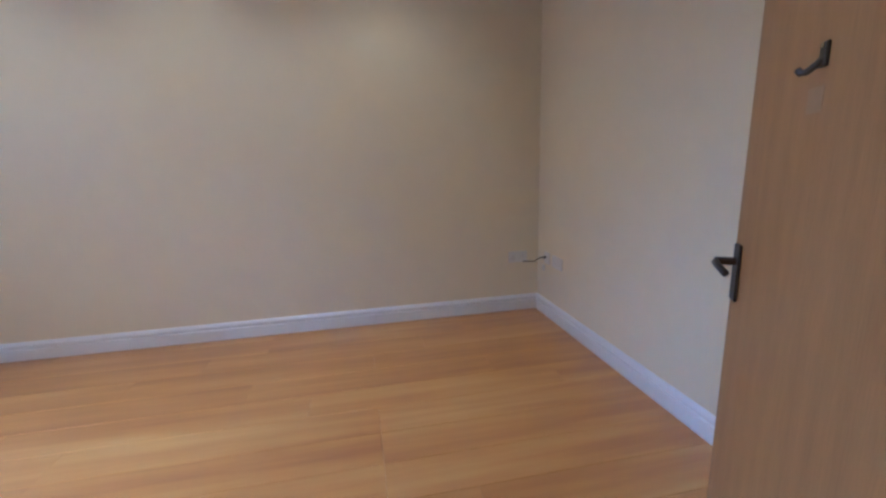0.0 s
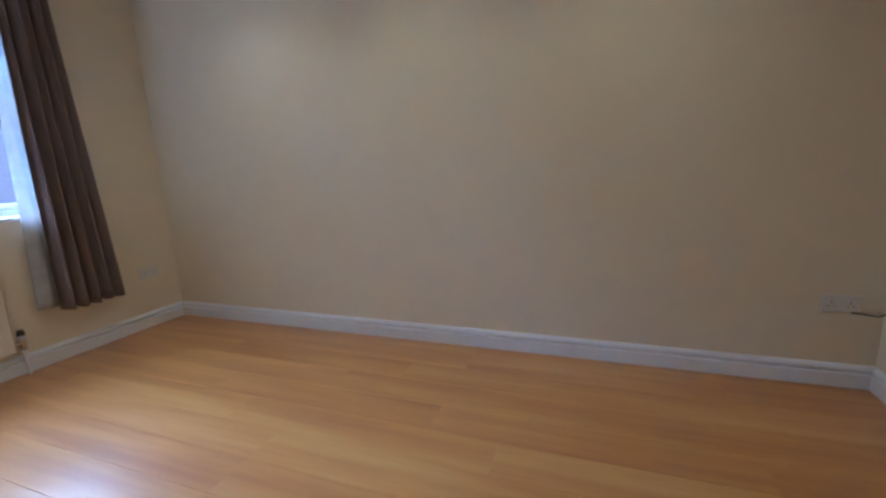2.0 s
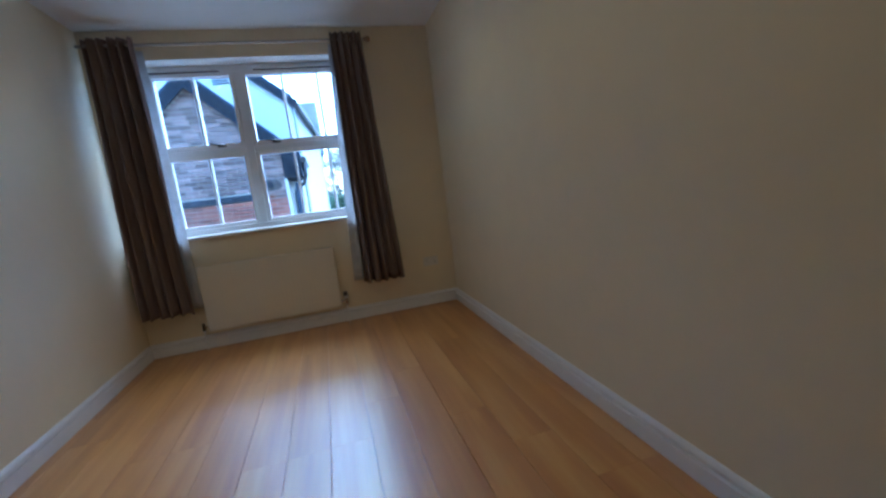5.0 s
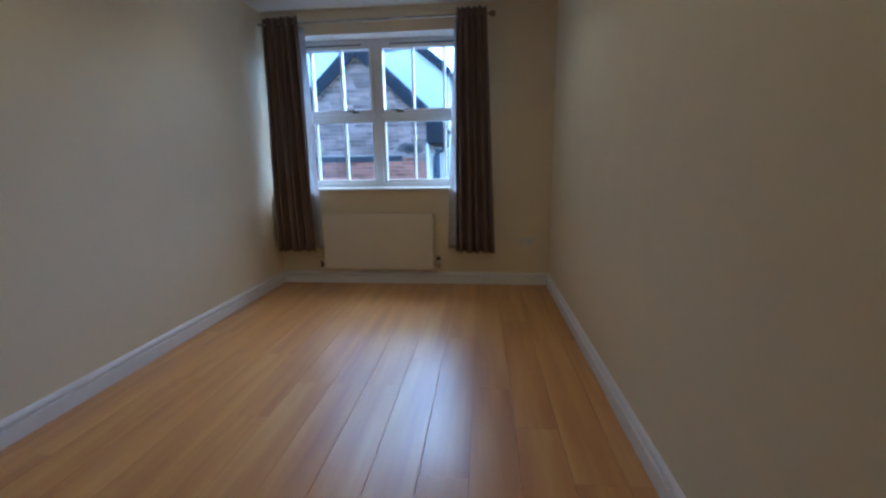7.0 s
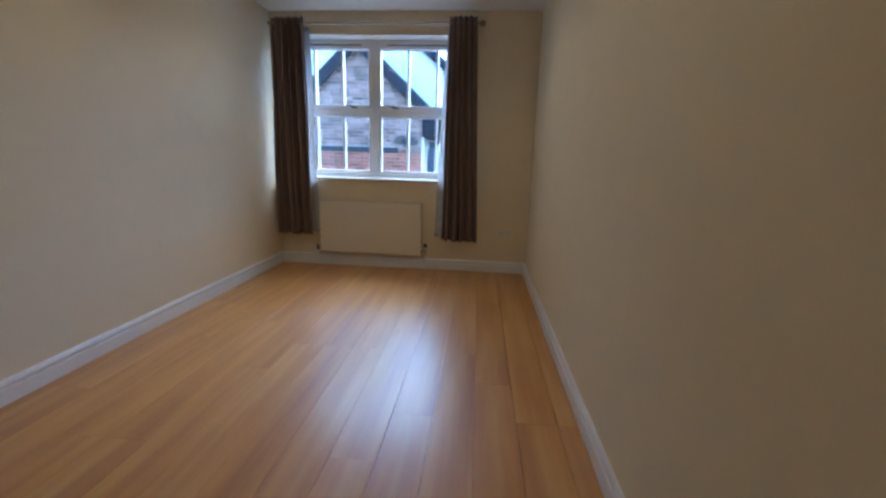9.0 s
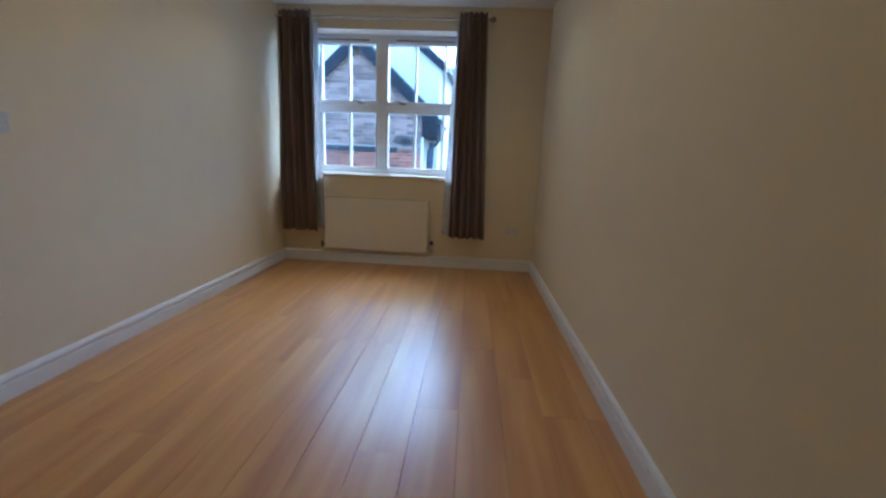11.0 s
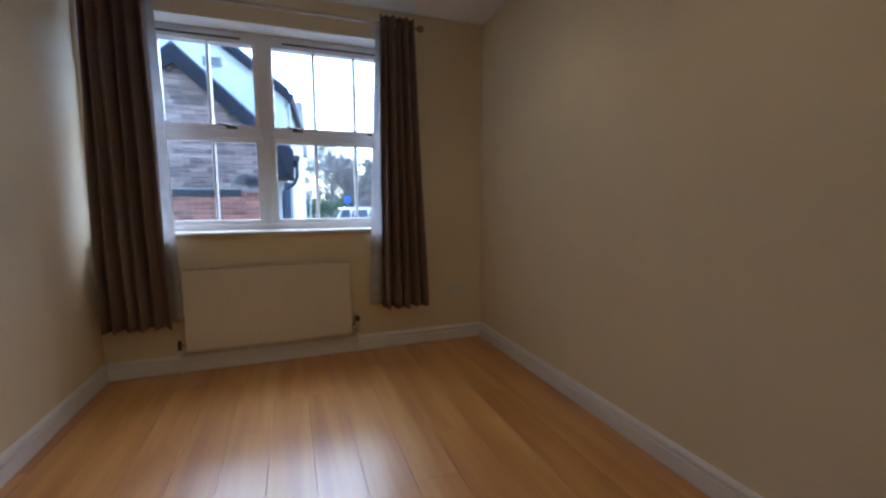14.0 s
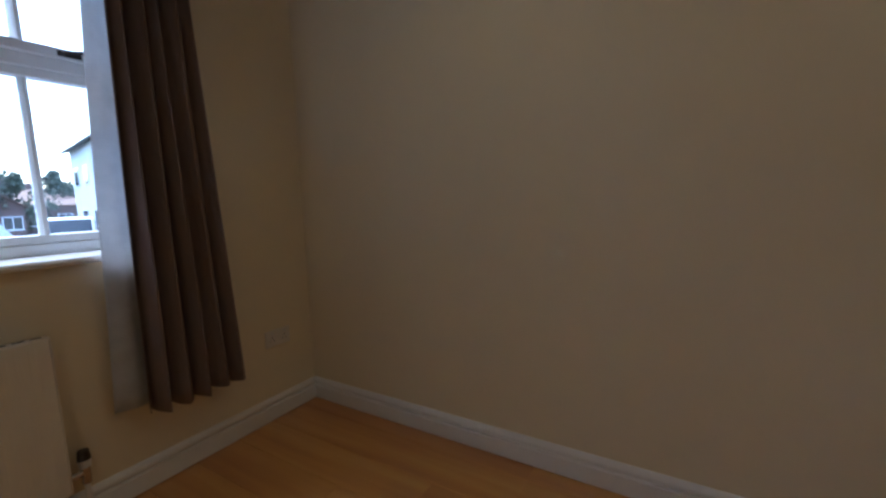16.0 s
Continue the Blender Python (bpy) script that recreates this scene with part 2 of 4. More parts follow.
def cyl(p, q, r1, r2=None, seg=16):
    return add_cyl(bmesh.new(), p, q, r1, r2, seg)


def prism(outline, axis, lo, hi):
    """A flat outline (list of pairs) pushed along an axis."""
    bm = bmesh.new()
    def put(u, v, w):
        return {"x": (w, u, v), "y": (u, w, v), "z": (u, v, w)}[axis]
    a = [bm.verts.new(put(u, v, lo)) for u, v in outline]
    b = [bm.verts.new(put(u, v, hi)) for u, v in outline]
    n = len(outline)
    bm.faces.new(a)
    bm.faces.new(b[::-1])
    for i in range(n):
        bm.faces.new((a[i], a[(i + 1) % n], b[(i + 1) % n], b[i]))
    return bm


def tube(points, r, seg=8):
    """A bent round tube through a few points."""
    bm = bmesh.new()
    pts = [Vector(p) for p in points]
    rings = []
    for i, p in enumerate(pts):
        d = (pts[min(i + 1, len(pts) - 1)] - pts[max(i - 1, 0)]).normalized()
        side = d.orthogonal().normalized() if not rings else (last - d * last.dot(d)).normalized()
        last = side
        up = d.cross(side)
        rings.append([bm.verts.new(p + r * (math.cos(2 * math.pi * k / seg) * side + math.sin(2 * math.pi * k / seg) * up)) for k in range(seg)])
    for a, b in zip(rings, rings[1:]):
        for k in range(seg):
            bm.faces.new((a[k], a[(k + 1) % seg], b[(k + 1) % seg], b[k]))
    bm.faces.new(rings[0][::-1])
    bm.faces.new(rings[-1])
    return bm


def structure(name, bm, material, label, category):
    return tagged(obj(name, bm, material), label, category, kind="structure")


# ---------------------------------------------------------------- the room shell
T = 0.13                       # inner wall thickness
OY0, OY1, OH = 0.742, 1.570, 2.06   # doorway in the west wall
WX0, WX1, WZ0, WZ1 = 0.004, 2.001, 0.935, 2.340  # window opening
NT = 0.30                      # outer wall thickness

structure("wall_east", box((E, S - T, -0.02), (E + T, N + NT, H)), M_WALL, "smooth cream painted plaster wall", "wall")
structure("wall_south", box((W, S - T, -0.02), (E, S, H)), M_WALL, "smooth cream painted plaster wall behind the door", "wall")
bm = box((W - T, S - T, -0.02), (W, OY0, H))
add_box(bm, (W - T, OY1, -0.02), (W, N, H))
add_box(bm, (W - T, OY0, OH), (W, OY1, H))
structure("wall_west", bm, M_WALL, "smooth cream painted plaster wall with the doorway", "wall")
bm = box((W - T, N, -0.02), (WX0, N + NT, H))
add_box(bm, (WX1, N, -0.02), (E, N + NT, H))
add_box(bm, (WX0, N, -0.02), (WX1, N + NT, WZ0))
add_box(bm, (WX0, N, WZ1), (WX1, N + NT, H))
structure("wall_north", bm, M_WALL, "cream painted plaster wall with the window", "wall")
structure("ceiling", box((-1.6, S - T, H), (E + T, N + NT, H + 0.15)), M_CEIL, "flat white painted ceiling", "ceiling")
structure("subfloor", box((-1.6, S - T, -0.12), (E + T, N + NT, -0.013)), M_UNDER, "dark underlay beneath the laminate", "floor")

# hall beyond the doorway
structure("wall_hall_west", box((-1.45, S - T, -0.02), (-1.35, 3.0, H)), M_WALL, "cream painted hall wall", "wall")
structure("wall_hall_south", box((-1.35, S - T, -0.02), (W - T, S, H)), M_WALL, "cream painted hall end wall", "wall")
structure("wall_hall_north", box((-1.35, 2.9, -0.02), (W - T, 3.0, H)), M_WALL, "cream painted hall end wall", "wall")
bm = box((-1.35, S, -0.001), (-1.335, 2.9, SK), 0.004)
structure("baseboard_hall", bm, M_GLOSS, "white painted hall skirting board", "skirting")

# skirting boards: torus top, groove under it
SKIRT = [(0.0, 0.003), (0.018, 0.003), (0.018, 0.074), (0.0165, 0.076), (0.0060, 0.078), (0.0060, 0.084), (0.0165, 0.092), (0.0155, 0.103), (0.010, 0.113), (0.004, 0.119), (0.0, SK)]


def skirting(name, p, q, inward):
    """A skirting board along the wall face from p to q; inward points into the room."""
    p, q, i = Vector((*p, 0)), Vector((*q, 0)), Vector((*inward, 0))
    bm = bmesh.new()
    rings = [[bm.verts.new(c + i * d + Vector((0, 0, z + 0.0005))) for d, z in SKIRT] for c in (p, q)]
    n = len(SKIRT)
    for k in range(n):
        bm.faces.new((rings[0][k], rings[0][(k + 1) % n], rings[1][(k + 1) % n], rings[1][k]))
    bm.faces.new(rings[0])
    bm.faces.new(rings[1][::-1])
    return structure(name, bm, M_GLOSS, "white gloss skirting board with a grooved top edge", "skirting")


skirting("baseboard_east", (E, S), (E, N), (-1, 0))
skirting("baseboard_north", (W + 0.016, N), (E - 0.016, N), (0, -1))
skirting("baseboard_west", (W, OY1 + 0.068), (W, N), (1, 0))
skirting("baseboard_south", (W + 0.016, S), (E - 0.016, S), (0, 1))
skirting("baseboard_west_end", (W, S), (W, OY0 - 0.068), (1, 0))

# doorway: lining, stops and architraves
door_frame = thing("door_frame", "white painted door lining with moulded architrave", "door frame", kind="structure")
part("jamb", box((W - T - 0.004, OY0 - 0.002, 0.0), (W + 0.004, OY0 + 0.028, OH), 0.002), M_GLOSS, door_frame)
part("jamb", box((W - T - 0.004, OY1 - 0.028, 0.0), (W + 0.004, OY1 + 0.002, OH), 0.002), M_GLOSS, door_frame)
part("head", box((W - T - 0.004, OY0 + 0.028, OH - 0.028), (W + 0.004, OY1 - 0.028, OH), 0.002), M_GLOSS, door_frame)
part("stop", box((W - 0.085, OY1 - 0.042, 0.0), (W - 0.045, OY1 - 0.0285, OH - 0.03), 0.002), M_GLOSS, door_frame)
part("stop", box((W - 0.085, OY0 + 0.0285, 0.0), (W - 0.045, OY0 + 0.042, OH - 0.03), 0.002), M_GLOSS, door_frame)
ARCH = [(0.0, 0.0), (0.010, 0.0), (0.014, 0.006), (0.014, 0.014), (0.018, 0.022), (0.019, 0.045), (0.016, 0.058), (0.010, 0.064), (0.0, 0.066)]
for side, y0, sg in ((W, OY1 - 0.006, 1), (W, OY0 + 0.006, -1), (W - T, OY1 - 0.006, 1), (W - T, OY0 + 0.006, -1)):
    o = 1 if side == W else -1
    part("architrave", prism([(side + o * d, y0 + sg * w) for d, w in ARCH], "z", 0.0005, OH + 0.05), M_GLOSS, door_frame)
for side, o in ((W, 1), (W - T, -1)):
    part("architrave", prism([(side + o * d, OH - 0.016 + w) for d, w in ARCH], "y", OY0 + 0.008, OY1 - 0.008), M_GLOSS, door_frame)

# ---------------------------------------------------------------- window
window = thing("window_1", "white two-light casement window with small panes and opening fanlights", "window", kind="structure")
FY0, FY1 = 4.690, 4.765        # frame depth
GY = 4.742
GX = ((0.071, 0.937), (1.068, 1.934))       # glass widths of the two lights
GZ = ((1.026, 1.582), (1.698, 2.248))       # glass heights: lower, upper
FR = "window_frame"
part(FR, box((WX0, FY0, WZ0 + 0.008), (0.037, FY1, WZ1), 0.004), M_UPVC, window)
part(FR, box((1.968, FY0, WZ0 + 0.008), (WX1, FY1, WZ1), 0.004), M_UPVC, window)
part(FR, box((0.037, FY0, WZ0 + 0.008), (1.968, FY1, 0.995), 0.004), M_UPVC, window)
part(FR, box((0.037, FY0, 2.281), (1.968, FY1, WZ1), 0.004), M_UPVC, window)
part("mullion", box((0.971, FY0 - 0.003, 0.995), (1.034, FY1, 2.281), 0.005), M_UPVC, window)
for x0, x1 in ((0.037, 0.971), (1.034, 1.968)):
    part("transom", box((x0, FY0 - 0.002, 1.613), (x1, FY1, 1.661), 0.005), M_UPVC, window)


def sash(x0, x1, z0, z1, opening):
    """One sash: frame of four rails, two glazing bars, three panes."""
    rz0, rz1 = z0 - (0.037 if opening else 0.03), z1 + 0.031
    y0 = FY0 - (0.016 if opening else -0.006)
    s = part("sash", box((x0 - 0.0335, y0, rz0), (x0, FY1 - 0.01, rz1), 0.004), M_UPVC, window)
    for a, b in (((x1, rz0), (x1 + 0.0335, rz1)), ((x0, rz0), (x1, z0)), ((x0, z1), (x1, rz1))):
        part("rail", box((a[0], y0, a[1]), (b[0], FY1 - 0.01, b[1]), 0.004), M_UPVC, s)
    cuts = (x0, x0 + 0.283, x1 - 0.283, x1)      # the middle pane is a little wider
    for c in cuts[1:3]:
        part("glazing_bar", prism([(c - 0.011, y0 + 0.03), (c - 0.006, y0 + 0.016), (c + 0.006, y0 + 0.016), (c + 0.011, y0 + 0.03), (c + 0.011, GY - 0.003), (c - 0.011, GY - 0.003)], "z", z0 - 0.0005, z1 + 0.0005), M_UPVC, s)
        part("glazing_bar", box((c - 0.011, GY + 0.003, z0), (c + 0.011, GY + 0.018, z1)), M_UPVC, s)
    for k in range(3):
        p = part("pane", box((cuts[k] - (0.004 if k == 0 else 0), GY - 0.002, z0 - 0.004), (cuts[k + 1] + (0.004 if k == 2 else 0), GY + 0.002, z1 + 0.004)), M_GLASS, s)
        p.visible_shadow = False
    return s


for x0, x1 in GX:
    sash(x0, x1, *GZ[0], False)
    sash(x0, x1, *GZ[1], True)
    part("trickle_vent", box((x0 + 0.06, FY0 - 0.020, 2.291), (x1 - 0.06, FY0 - 0.001, 2.308), 0.003), M_UPVC, window)
    part("vent_slot", box((x0 + 0.07, FY0 - 0.014, 2.2825), (x1 - 0.07, FY0 - 0.002, 2.2905)), M_BLACK, window)

# inner sill board with a rounded nose
NOSE = [(N - 0.028, WZ0 - 0.006), (N - 0.034, WZ0 + 0.0), (N - 0.035, WZ0 + 0.008), (N - 0.031, WZ0 + 0.015), (N - 0.024, WZ0 + 0.018), (FY0 + 0.002, WZ0 + 0.018), (FY0 + 0.002, WZ0 + 0.0005), (N - 0.0005, WZ0 + 0.0005), (N - 0.0005, WZ0 - 0.006)]
part("window_sill", prism([(y, z) for y, z in NOSE], "x", WX0 + 0.001, WX1 - 0.001), M_GLOSS, window, "white gloss inner sill board")
# white reveals on sides and head
part("reveal", box((WX0 - 0.001, N + 0.001, WZ0 + 0.019), (WX0 + 0.005, FY0, WZ1 - 0.0045)), M_CEIL, window)
part("reveal", box((WX1 - 0.005, N + 0.001, WZ0 + 0.019), (WX1 + 0.001, FY0, WZ1 - 0.0045)), M_CEIL, window)
part("reveal", box((WX0, N + 0.001, WZ1 - 0.004), (WX1, FY0, WZ1 + 0.001)), M_CEIL, window)
part("outer_sill", box((WX0 - 0.02, FY1, WZ0 - 0.03), (WX1 + 0.02, N + NT + 0.04, WZ0 + 0.005), 0.006), M_UPVC, window)
part("outer_frame_cover", box((WX0 + 0.001, FY1 + 0.001, WZ0 + 0.006), (WX0 + 0.02, N + NT - 0.01, WZ1 - 0.001)), M_UPVC, window)


def casement_stay(x, flip=1):
    """Dark lever handle on the bottom rail of a fanlight."""
    st = part("stay_plate", box((x - 0.035, FY0 - 0.021, 1.668), (x + 0.035, FY0 - 0.0165, 1.688), 0.002), M_DARKMETAL, window, "dark bronze casement handle")
    part("lever", tube([(x + flip * 0.02, FY0 - 0.022, 1.678), (x + flip * 0.02, FY0 - 0.036, 1.680), (x - flip * 0.01, FY0 - 0.044, 1.684), (x - flip * 0.055, FY0 - 0.042, 1.694), (x - flip * 0.085, FY0 - 0.036, 1.698)], 0.0065), M_DARKMETAL, st, smooth=True)
    return st


for x, f in ((0.785, 1), (1.225, 1), (1.775, -1)):
    casement_stay(x, f)


# ---------------------------------------------------------------- curtains and pole
PY, PZ = 4.405, 2.412


def curtain(x0t, x1t, x0b, x1b, zb, zt, folds, seed, lining_side, label):
    """A gathered eyelet curtain: deep folds that soften and wander towards the hem."""
    rnd = random.Random(seed)
    c = thing("curtain", label, "curtain", ((x0b + x1b) / 2, PY, zb), group="curtains at the window")
    off = Vector(((x0b + x1b) / 2, PY, zb))
    cols, rws = folds * 16, 36
    phase = [rnd.uniform(-1.3, 1.3) for _ in range(folds + 2)]
    amp = [rnd.uniform(0.6, 1.2) for _ in range(folds + 2)]
    sway = [rnd.uniform(0, 6.28) for _ in range(folds + 2)]

    def surface(u, v, back):
        f = u * folds
        k = int(min(f, folds - 1e-6))
        w = f - k
        a = amp[k] * (1 - w) + amp[k + 1] * w
        ph = (phase[k] * (1 - w) + phase[k + 1] * w) * (1 - v) * 1.2
        wave = math.sin(4.2 * v + sway[k]) * (1 - w) + math.sin(4.2 * v + sway[k + 1]) * w
        ph += 0.55 * wave * (1.15 - v)
        a *= 1 + 0.22 * wave
        x0, x1 = x0b + (x0t - x0b) * v, x1b + (x1t - x1b) * v
        y = math.sin(2 * math.pi * f + ph) * (0.034 + 0.012 * (1 - v)) * a + 0.010 * math.sin(3.1 * f + 4 * v + seed)
        x = x0 + (x1 - x0) * u + 0.004 * math.sin(4 * math.pi * f + ph) + 0.006 * wave * (1 - v) + 0.006 * math.sin(5 * v + seed) * (1 - v)
        z = zb + (zt - zb) * v + (0.006 * math.sin(2 * math.pi * f + 1.2) if v in (0, 1) else 0) + 0.004 * math.sin(2.3 * f) * (1 - v)
        return Vector((x, PY - 0.024 + y + back, z)) - off

    bm = bmesh.new()
    g = [[bm.verts.new(surface(i / cols, j / rws, 0)) for i in range(cols + 1)] for j in range(rws + 1)]
    for j in range(rws):
        for i in range(cols):
            bm.faces.new((g[j][i], g[j][i + 1], g[j + 1][i + 1], g[j + 1][i]))
    cloth = part("cloth", bm, M_CURTAIN, c, "taupe satin cloth in deep vertical folds", smooth=True)
    sol = cloth.modifiers.new("thickness", "SOLIDIFY")
    sol.thickness, sol.offset = 0.003, 0
    # pale lining behind, showing past the leading edge
    bm = bmesh.new()
    n = 24
    rows = []
    for j in range(rws + 1):
        v = j / rws * 0.955 + 0.012
        row = []
        for i in range(n + 1):
            u = i / n
            if lining_side < 0:
                p = surface(0.0, v, 0).lerp(surface(0.35, v, 0), u)
                reach = -0.085 * (1 - u) * (0.22 + 0.78 * (1 - v))
            else:
                p = surface(0.65, v, 0).lerp(surface(1.0, v, 0), u)
                reach = 0.050 * u * (0.55 + 0.45 * (1 - v))
            p.x += reach
            p.y = 0.034 + 0.010 * math.sin(u * 9 + seed + v * 2)
            row.append(bm.verts.new(p))
        rows.append(row)
    for j in range(rws):
        for i in range(n):
            bm.faces.new((rows[j][i], rows[j][i + 1], rows[j + 1][i + 1], rows[j + 1][i]))
    lin = part("lining", bm, M_LINING, c, "pale grey cotton lining", smooth=True)
    sol = lin.modifiers.new("thickness", "SOLIDIFY")
    sol.thickness, sol.offset = 0.002, 0
    return c


curtain(0.058, 0.385, 0.050, 0.420, 0.350, 2.452, 5, 3, 1, "taupe satin eyelet curtain drawn back beside the wall")
curtain(1.795, 2.045, 1.765, 2.132, 0.350, 2.462, 5, 8, -1, "taupe satin eyelet curtain drawn back to the window side")

pole = thing("curtain_pole", "slim brushed steel curtain pole with ball finials", "curtain pole", (1.0, PY, PZ))
part("rod", cyl((-0.985, 0, 0), (1.070, 0, 0), 0.0105), M_POLE, pole, smooth=False)
for sx, d in ((1.070, 1), (-0.985, -1)):
    bm = bmesh.new()
    if d > 0:
        bmesh.ops.create_uvsphere(bm, u_segments=16, v_segments=10, radius=0.026, matrix=Matrix.Translation((sx + 0.03, 0, 0)))
        add_cyl(bm, (sx - 0.005, 0, 0), (sx + 0.012, 0, 0), 0.015)
        part("finial", bm, M_FINIAL, pole, "bronze ball finial", smooth=True)
    b = part("bracket", box((sx - d * 0.075 - 0.006, 0.0, -0.008), (sx - d * 0.075 + 0.006, N - PY - 0.004, 0.004), 0.002), M_POLE, pole)
    part("bracket_plate", box((sx - d * 0.075 - 0.018, N - PY - 0.006, -0.03), (sx - d * 0.075 + 0.018, N - PY, 0.03), 0.002), M_POLE, b)

# ---------------------------------------------------------------- radiator
RX0, RX1, RZ0, RZ1, RY = 0.455, 1.547, 0.160, 0.711, 4.436
radiator = thing("radiator", "cream enamelled panel radiator with fine vertical ribs", "radiator", ((RX0 + RX1) / 2, N, 0))
ox = (RX0 + RX1) / 2


def ribbed_panel(x0, x1, z0, z1, y, depth, pitch):
    bm = bmesh.new()
    n = int((x1 - x0 - 0.04) / pitch)
    m = (x1 - x0 - n * pitch) / 2
    prof = [(x0, y + 0.006), (x0 + 0.006, y)]
    for k in range(n):
        a = x0 + m + k * pitch
        prof += [(a + 0.10 * pitch, y), (a + 0.28 * pitch, y + depth), (a + 0.62 * pitch, y + depth), (a + 0.80 * pitch, y)]
    prof += [(x1 - 0.006, y), (x1, y + 0.006)]
    levels = [(z0, 0.006, 1), (z0 + 0.006, 0, 1), (z0 + 0.02, 0, 1), (z0 + 0.03, 0, 0), (z1 - 0.03, 0, 0), (z1 - 0.02, 0, 1), (z1 - 0.006, 0, 1), (z1, 0.006, 1)]
    rows = []
    for z, back, flat in levels:
        rows.append([bm.verts.new((px, (min(py, y + 0.006) if px in (x0, x1) else (y if flat else py)) + back, z)) for px, py in prof])
    for a, b in zip(rows, rows[1:]):
        for i in range(len(prof) - 1):
            bm.faces.new((a[i], a[i + 1], b[i + 1], b[i]))
    return bm


bm = ribbed_panel(RX0 - ox, RX1 - ox, RZ0, RZ1, RY - N, 0.0009, 0.0333)
part("front_panel", bm, M_RAD, radiator)
part("back_panel", box((RX0 - ox + 0.002, RY - N + 0.008, RZ0 + 0.003), (RX1 - ox - 0.002, RY - N + 0.026, RZ1 - 0.003), 0.004), M_RAD, radiator)
for sx in (RX0 - ox - 0.001, RX1 - ox - 0.003):
    part("side_panel", box((sx, RY - N + 0.005, RZ0 + 0.01), (sx + 0.004, -0.018, RZ1 - 0.002), 0.001), M_RAD, radiator)
grille = part("top_grille", box((RX0 - ox + 0.004, RY - N + 0.027, RZ1 - 0.012), (RX1 - ox - 0.004, -0.018, RZ1 - 0.004), 0.001), M_RAD, radiator)
for k in range(26):
    x = RX0 - ox + 0.04 + k * 0.0405
    part("slot", box((x, RY - N + 0.034, RZ1 - 0.0039), (x + 0.028, -0.026, RZ1 - 0.0032)), M_BLACK, grille)
for sx in (-0.35, 0.35):
    part("wall_bracket", box((sx - 0.015, -0.022, RZ0 + 0.03), (sx + 0.015, -0.0005, RZ1 - 0.05), 0.002), M_RAD, radiator)
# thermostatic valve at one end, lockshield at the other, copper tails painted white
vx = RX1 - ox
vy = RY - N + 0.03
valve = part("valve", cyl((vx + 0.001, vy, 0.205), (vx + 0.045, vy, 0.205), 0.011), M_CHROME, radiator, "chrome thermostatic radiator valve", smooth=False)
part("valve_body", cyl((vx + 0.045, vy, 0.165), (vx + 0.045, vy, 0.225), 0.014), M_CHROME, valve)
part("thermostat_head", cyl((vx + 0.045, vy, 0.225), (vx + 0.045, vy, 0.252), 0.017, 0.020), M_PLASTIC, valve, "white dial")
part("thermostat_cap", cyl((vx + 0.045, vy, 0.252), (vx + 0.045, vy, 0.285), 0.020, 0.016), M_DARKMETAL, valve)
part("pipe", cyl((vx + 0.045, vy, 0.0005), (vx + 0.045, vy, 0.165), 0.0075), M_GLOSS, radiator)
lock = part("lockshield_valve", cyl((RX0 - ox - 0.04, vy, 0.200), (RX0 - ox - 0.001, vy, 0.200), 0.010), M_CHROME, radiator, "chrome lockshield valve")
part("valve_cap", cyl((RX0 - ox - 0.04, vy, 0.170), (RX0 - ox - 0.04, vy, 0.232), 0.013, 0.011), M_DARKMETAL, lock)
part("pipe", cyl((RX0 - ox - 0.04, vy, 0.0005), (RX0 - ox - 0.04, vy, 0.170), 0.0075), M_GLOSS, radiator)


# ---------------------------------------------------------------- sockets, switch, cable
def face_matrix(x, y, z, facing):
    """Local +y points out of the wall."""
    return pose(x, y, z, 0, 0, {"n": 0, "w": 90, "s": 180, "e": -90}[facing])


def double_socket(x, y, z, facing, label):
    s = thing("double_socket", label, "socket")
    s.matrix_basis = face_matrix(x, y, z, facing)
    part("faceplate", box((-0.073, 0.0, -0.043), (0.073, 0.009, 0.043), 0.003), M_GREYPLATE, s)
    for c in (-0.036, 0.036):
        part("rocker", box((c - 0.006, 0.009, 0.020), (c + 0.006, 0.012, 0.034), 0.001), M_PLASTIC, s)
        for dx, dz, w, h in ((0, 0.006, 0.004, 0.008), (-0.011, -0.012, 0.007, 0.004), (0.011, -0.012, 0.007, 0.004)):
            part("pin_hole", box((c + dx - w / 2, 0.0085, dz - h / 2), (c + dx + w / 2, 0.0095, dz + h / 2)), M_BLACK, s)
    return s


double_socket(E, 0.150, 0.420, "w", "white double wall socket above the skirting")
double_socket(2.335, S, 0.430, "n", "white double wall socket near the corner")
double_socket(2.425, N, 0.425, "s", "pale double wall socket beside the curtain")

aerial = thing("cable_outlet", "small white wall plate with a loose black cable", "cable outlet", (2.487, S, 0.432))
part("faceplate", box((-0.043, 0.0, -0.043), (0.043, 0.008, 0.043), 0.003), M_GREYPLATE, aerial)
part("plug", cyl((0.012, 0.008, 0.004), (0.012, 0.035, 0.004), 0.009, 0.006), M_BLACK, aerial)
part("cable", tube([(0.012, 0.033, 0.004), (0.018, 0.052, 0.002), (0.030, 0.068, -0.012), (0.045, 0.085, -0.028), (0.065, 0.105, -0.030), (0.085, 0.130, -0.032), (0.10, 0.150, -0.035)], 0.0038), M_BLACK, aerial, "black cable end", smooth=True)
stub = thing("cable_clip", "small white telephone junction under the wall plate", "cable outlet", (2.535, S, 0.350))
part("cover", box((-0.014, 0.0, -0.022), (0.014, 0.016, 0.022), 0.003), M_GREYPLATE, stub)
part("cover_screw", cyl((0, 0.0155, 0.0), (0, 0.0175, 0.0), 0.004), M_CHROME, stub)

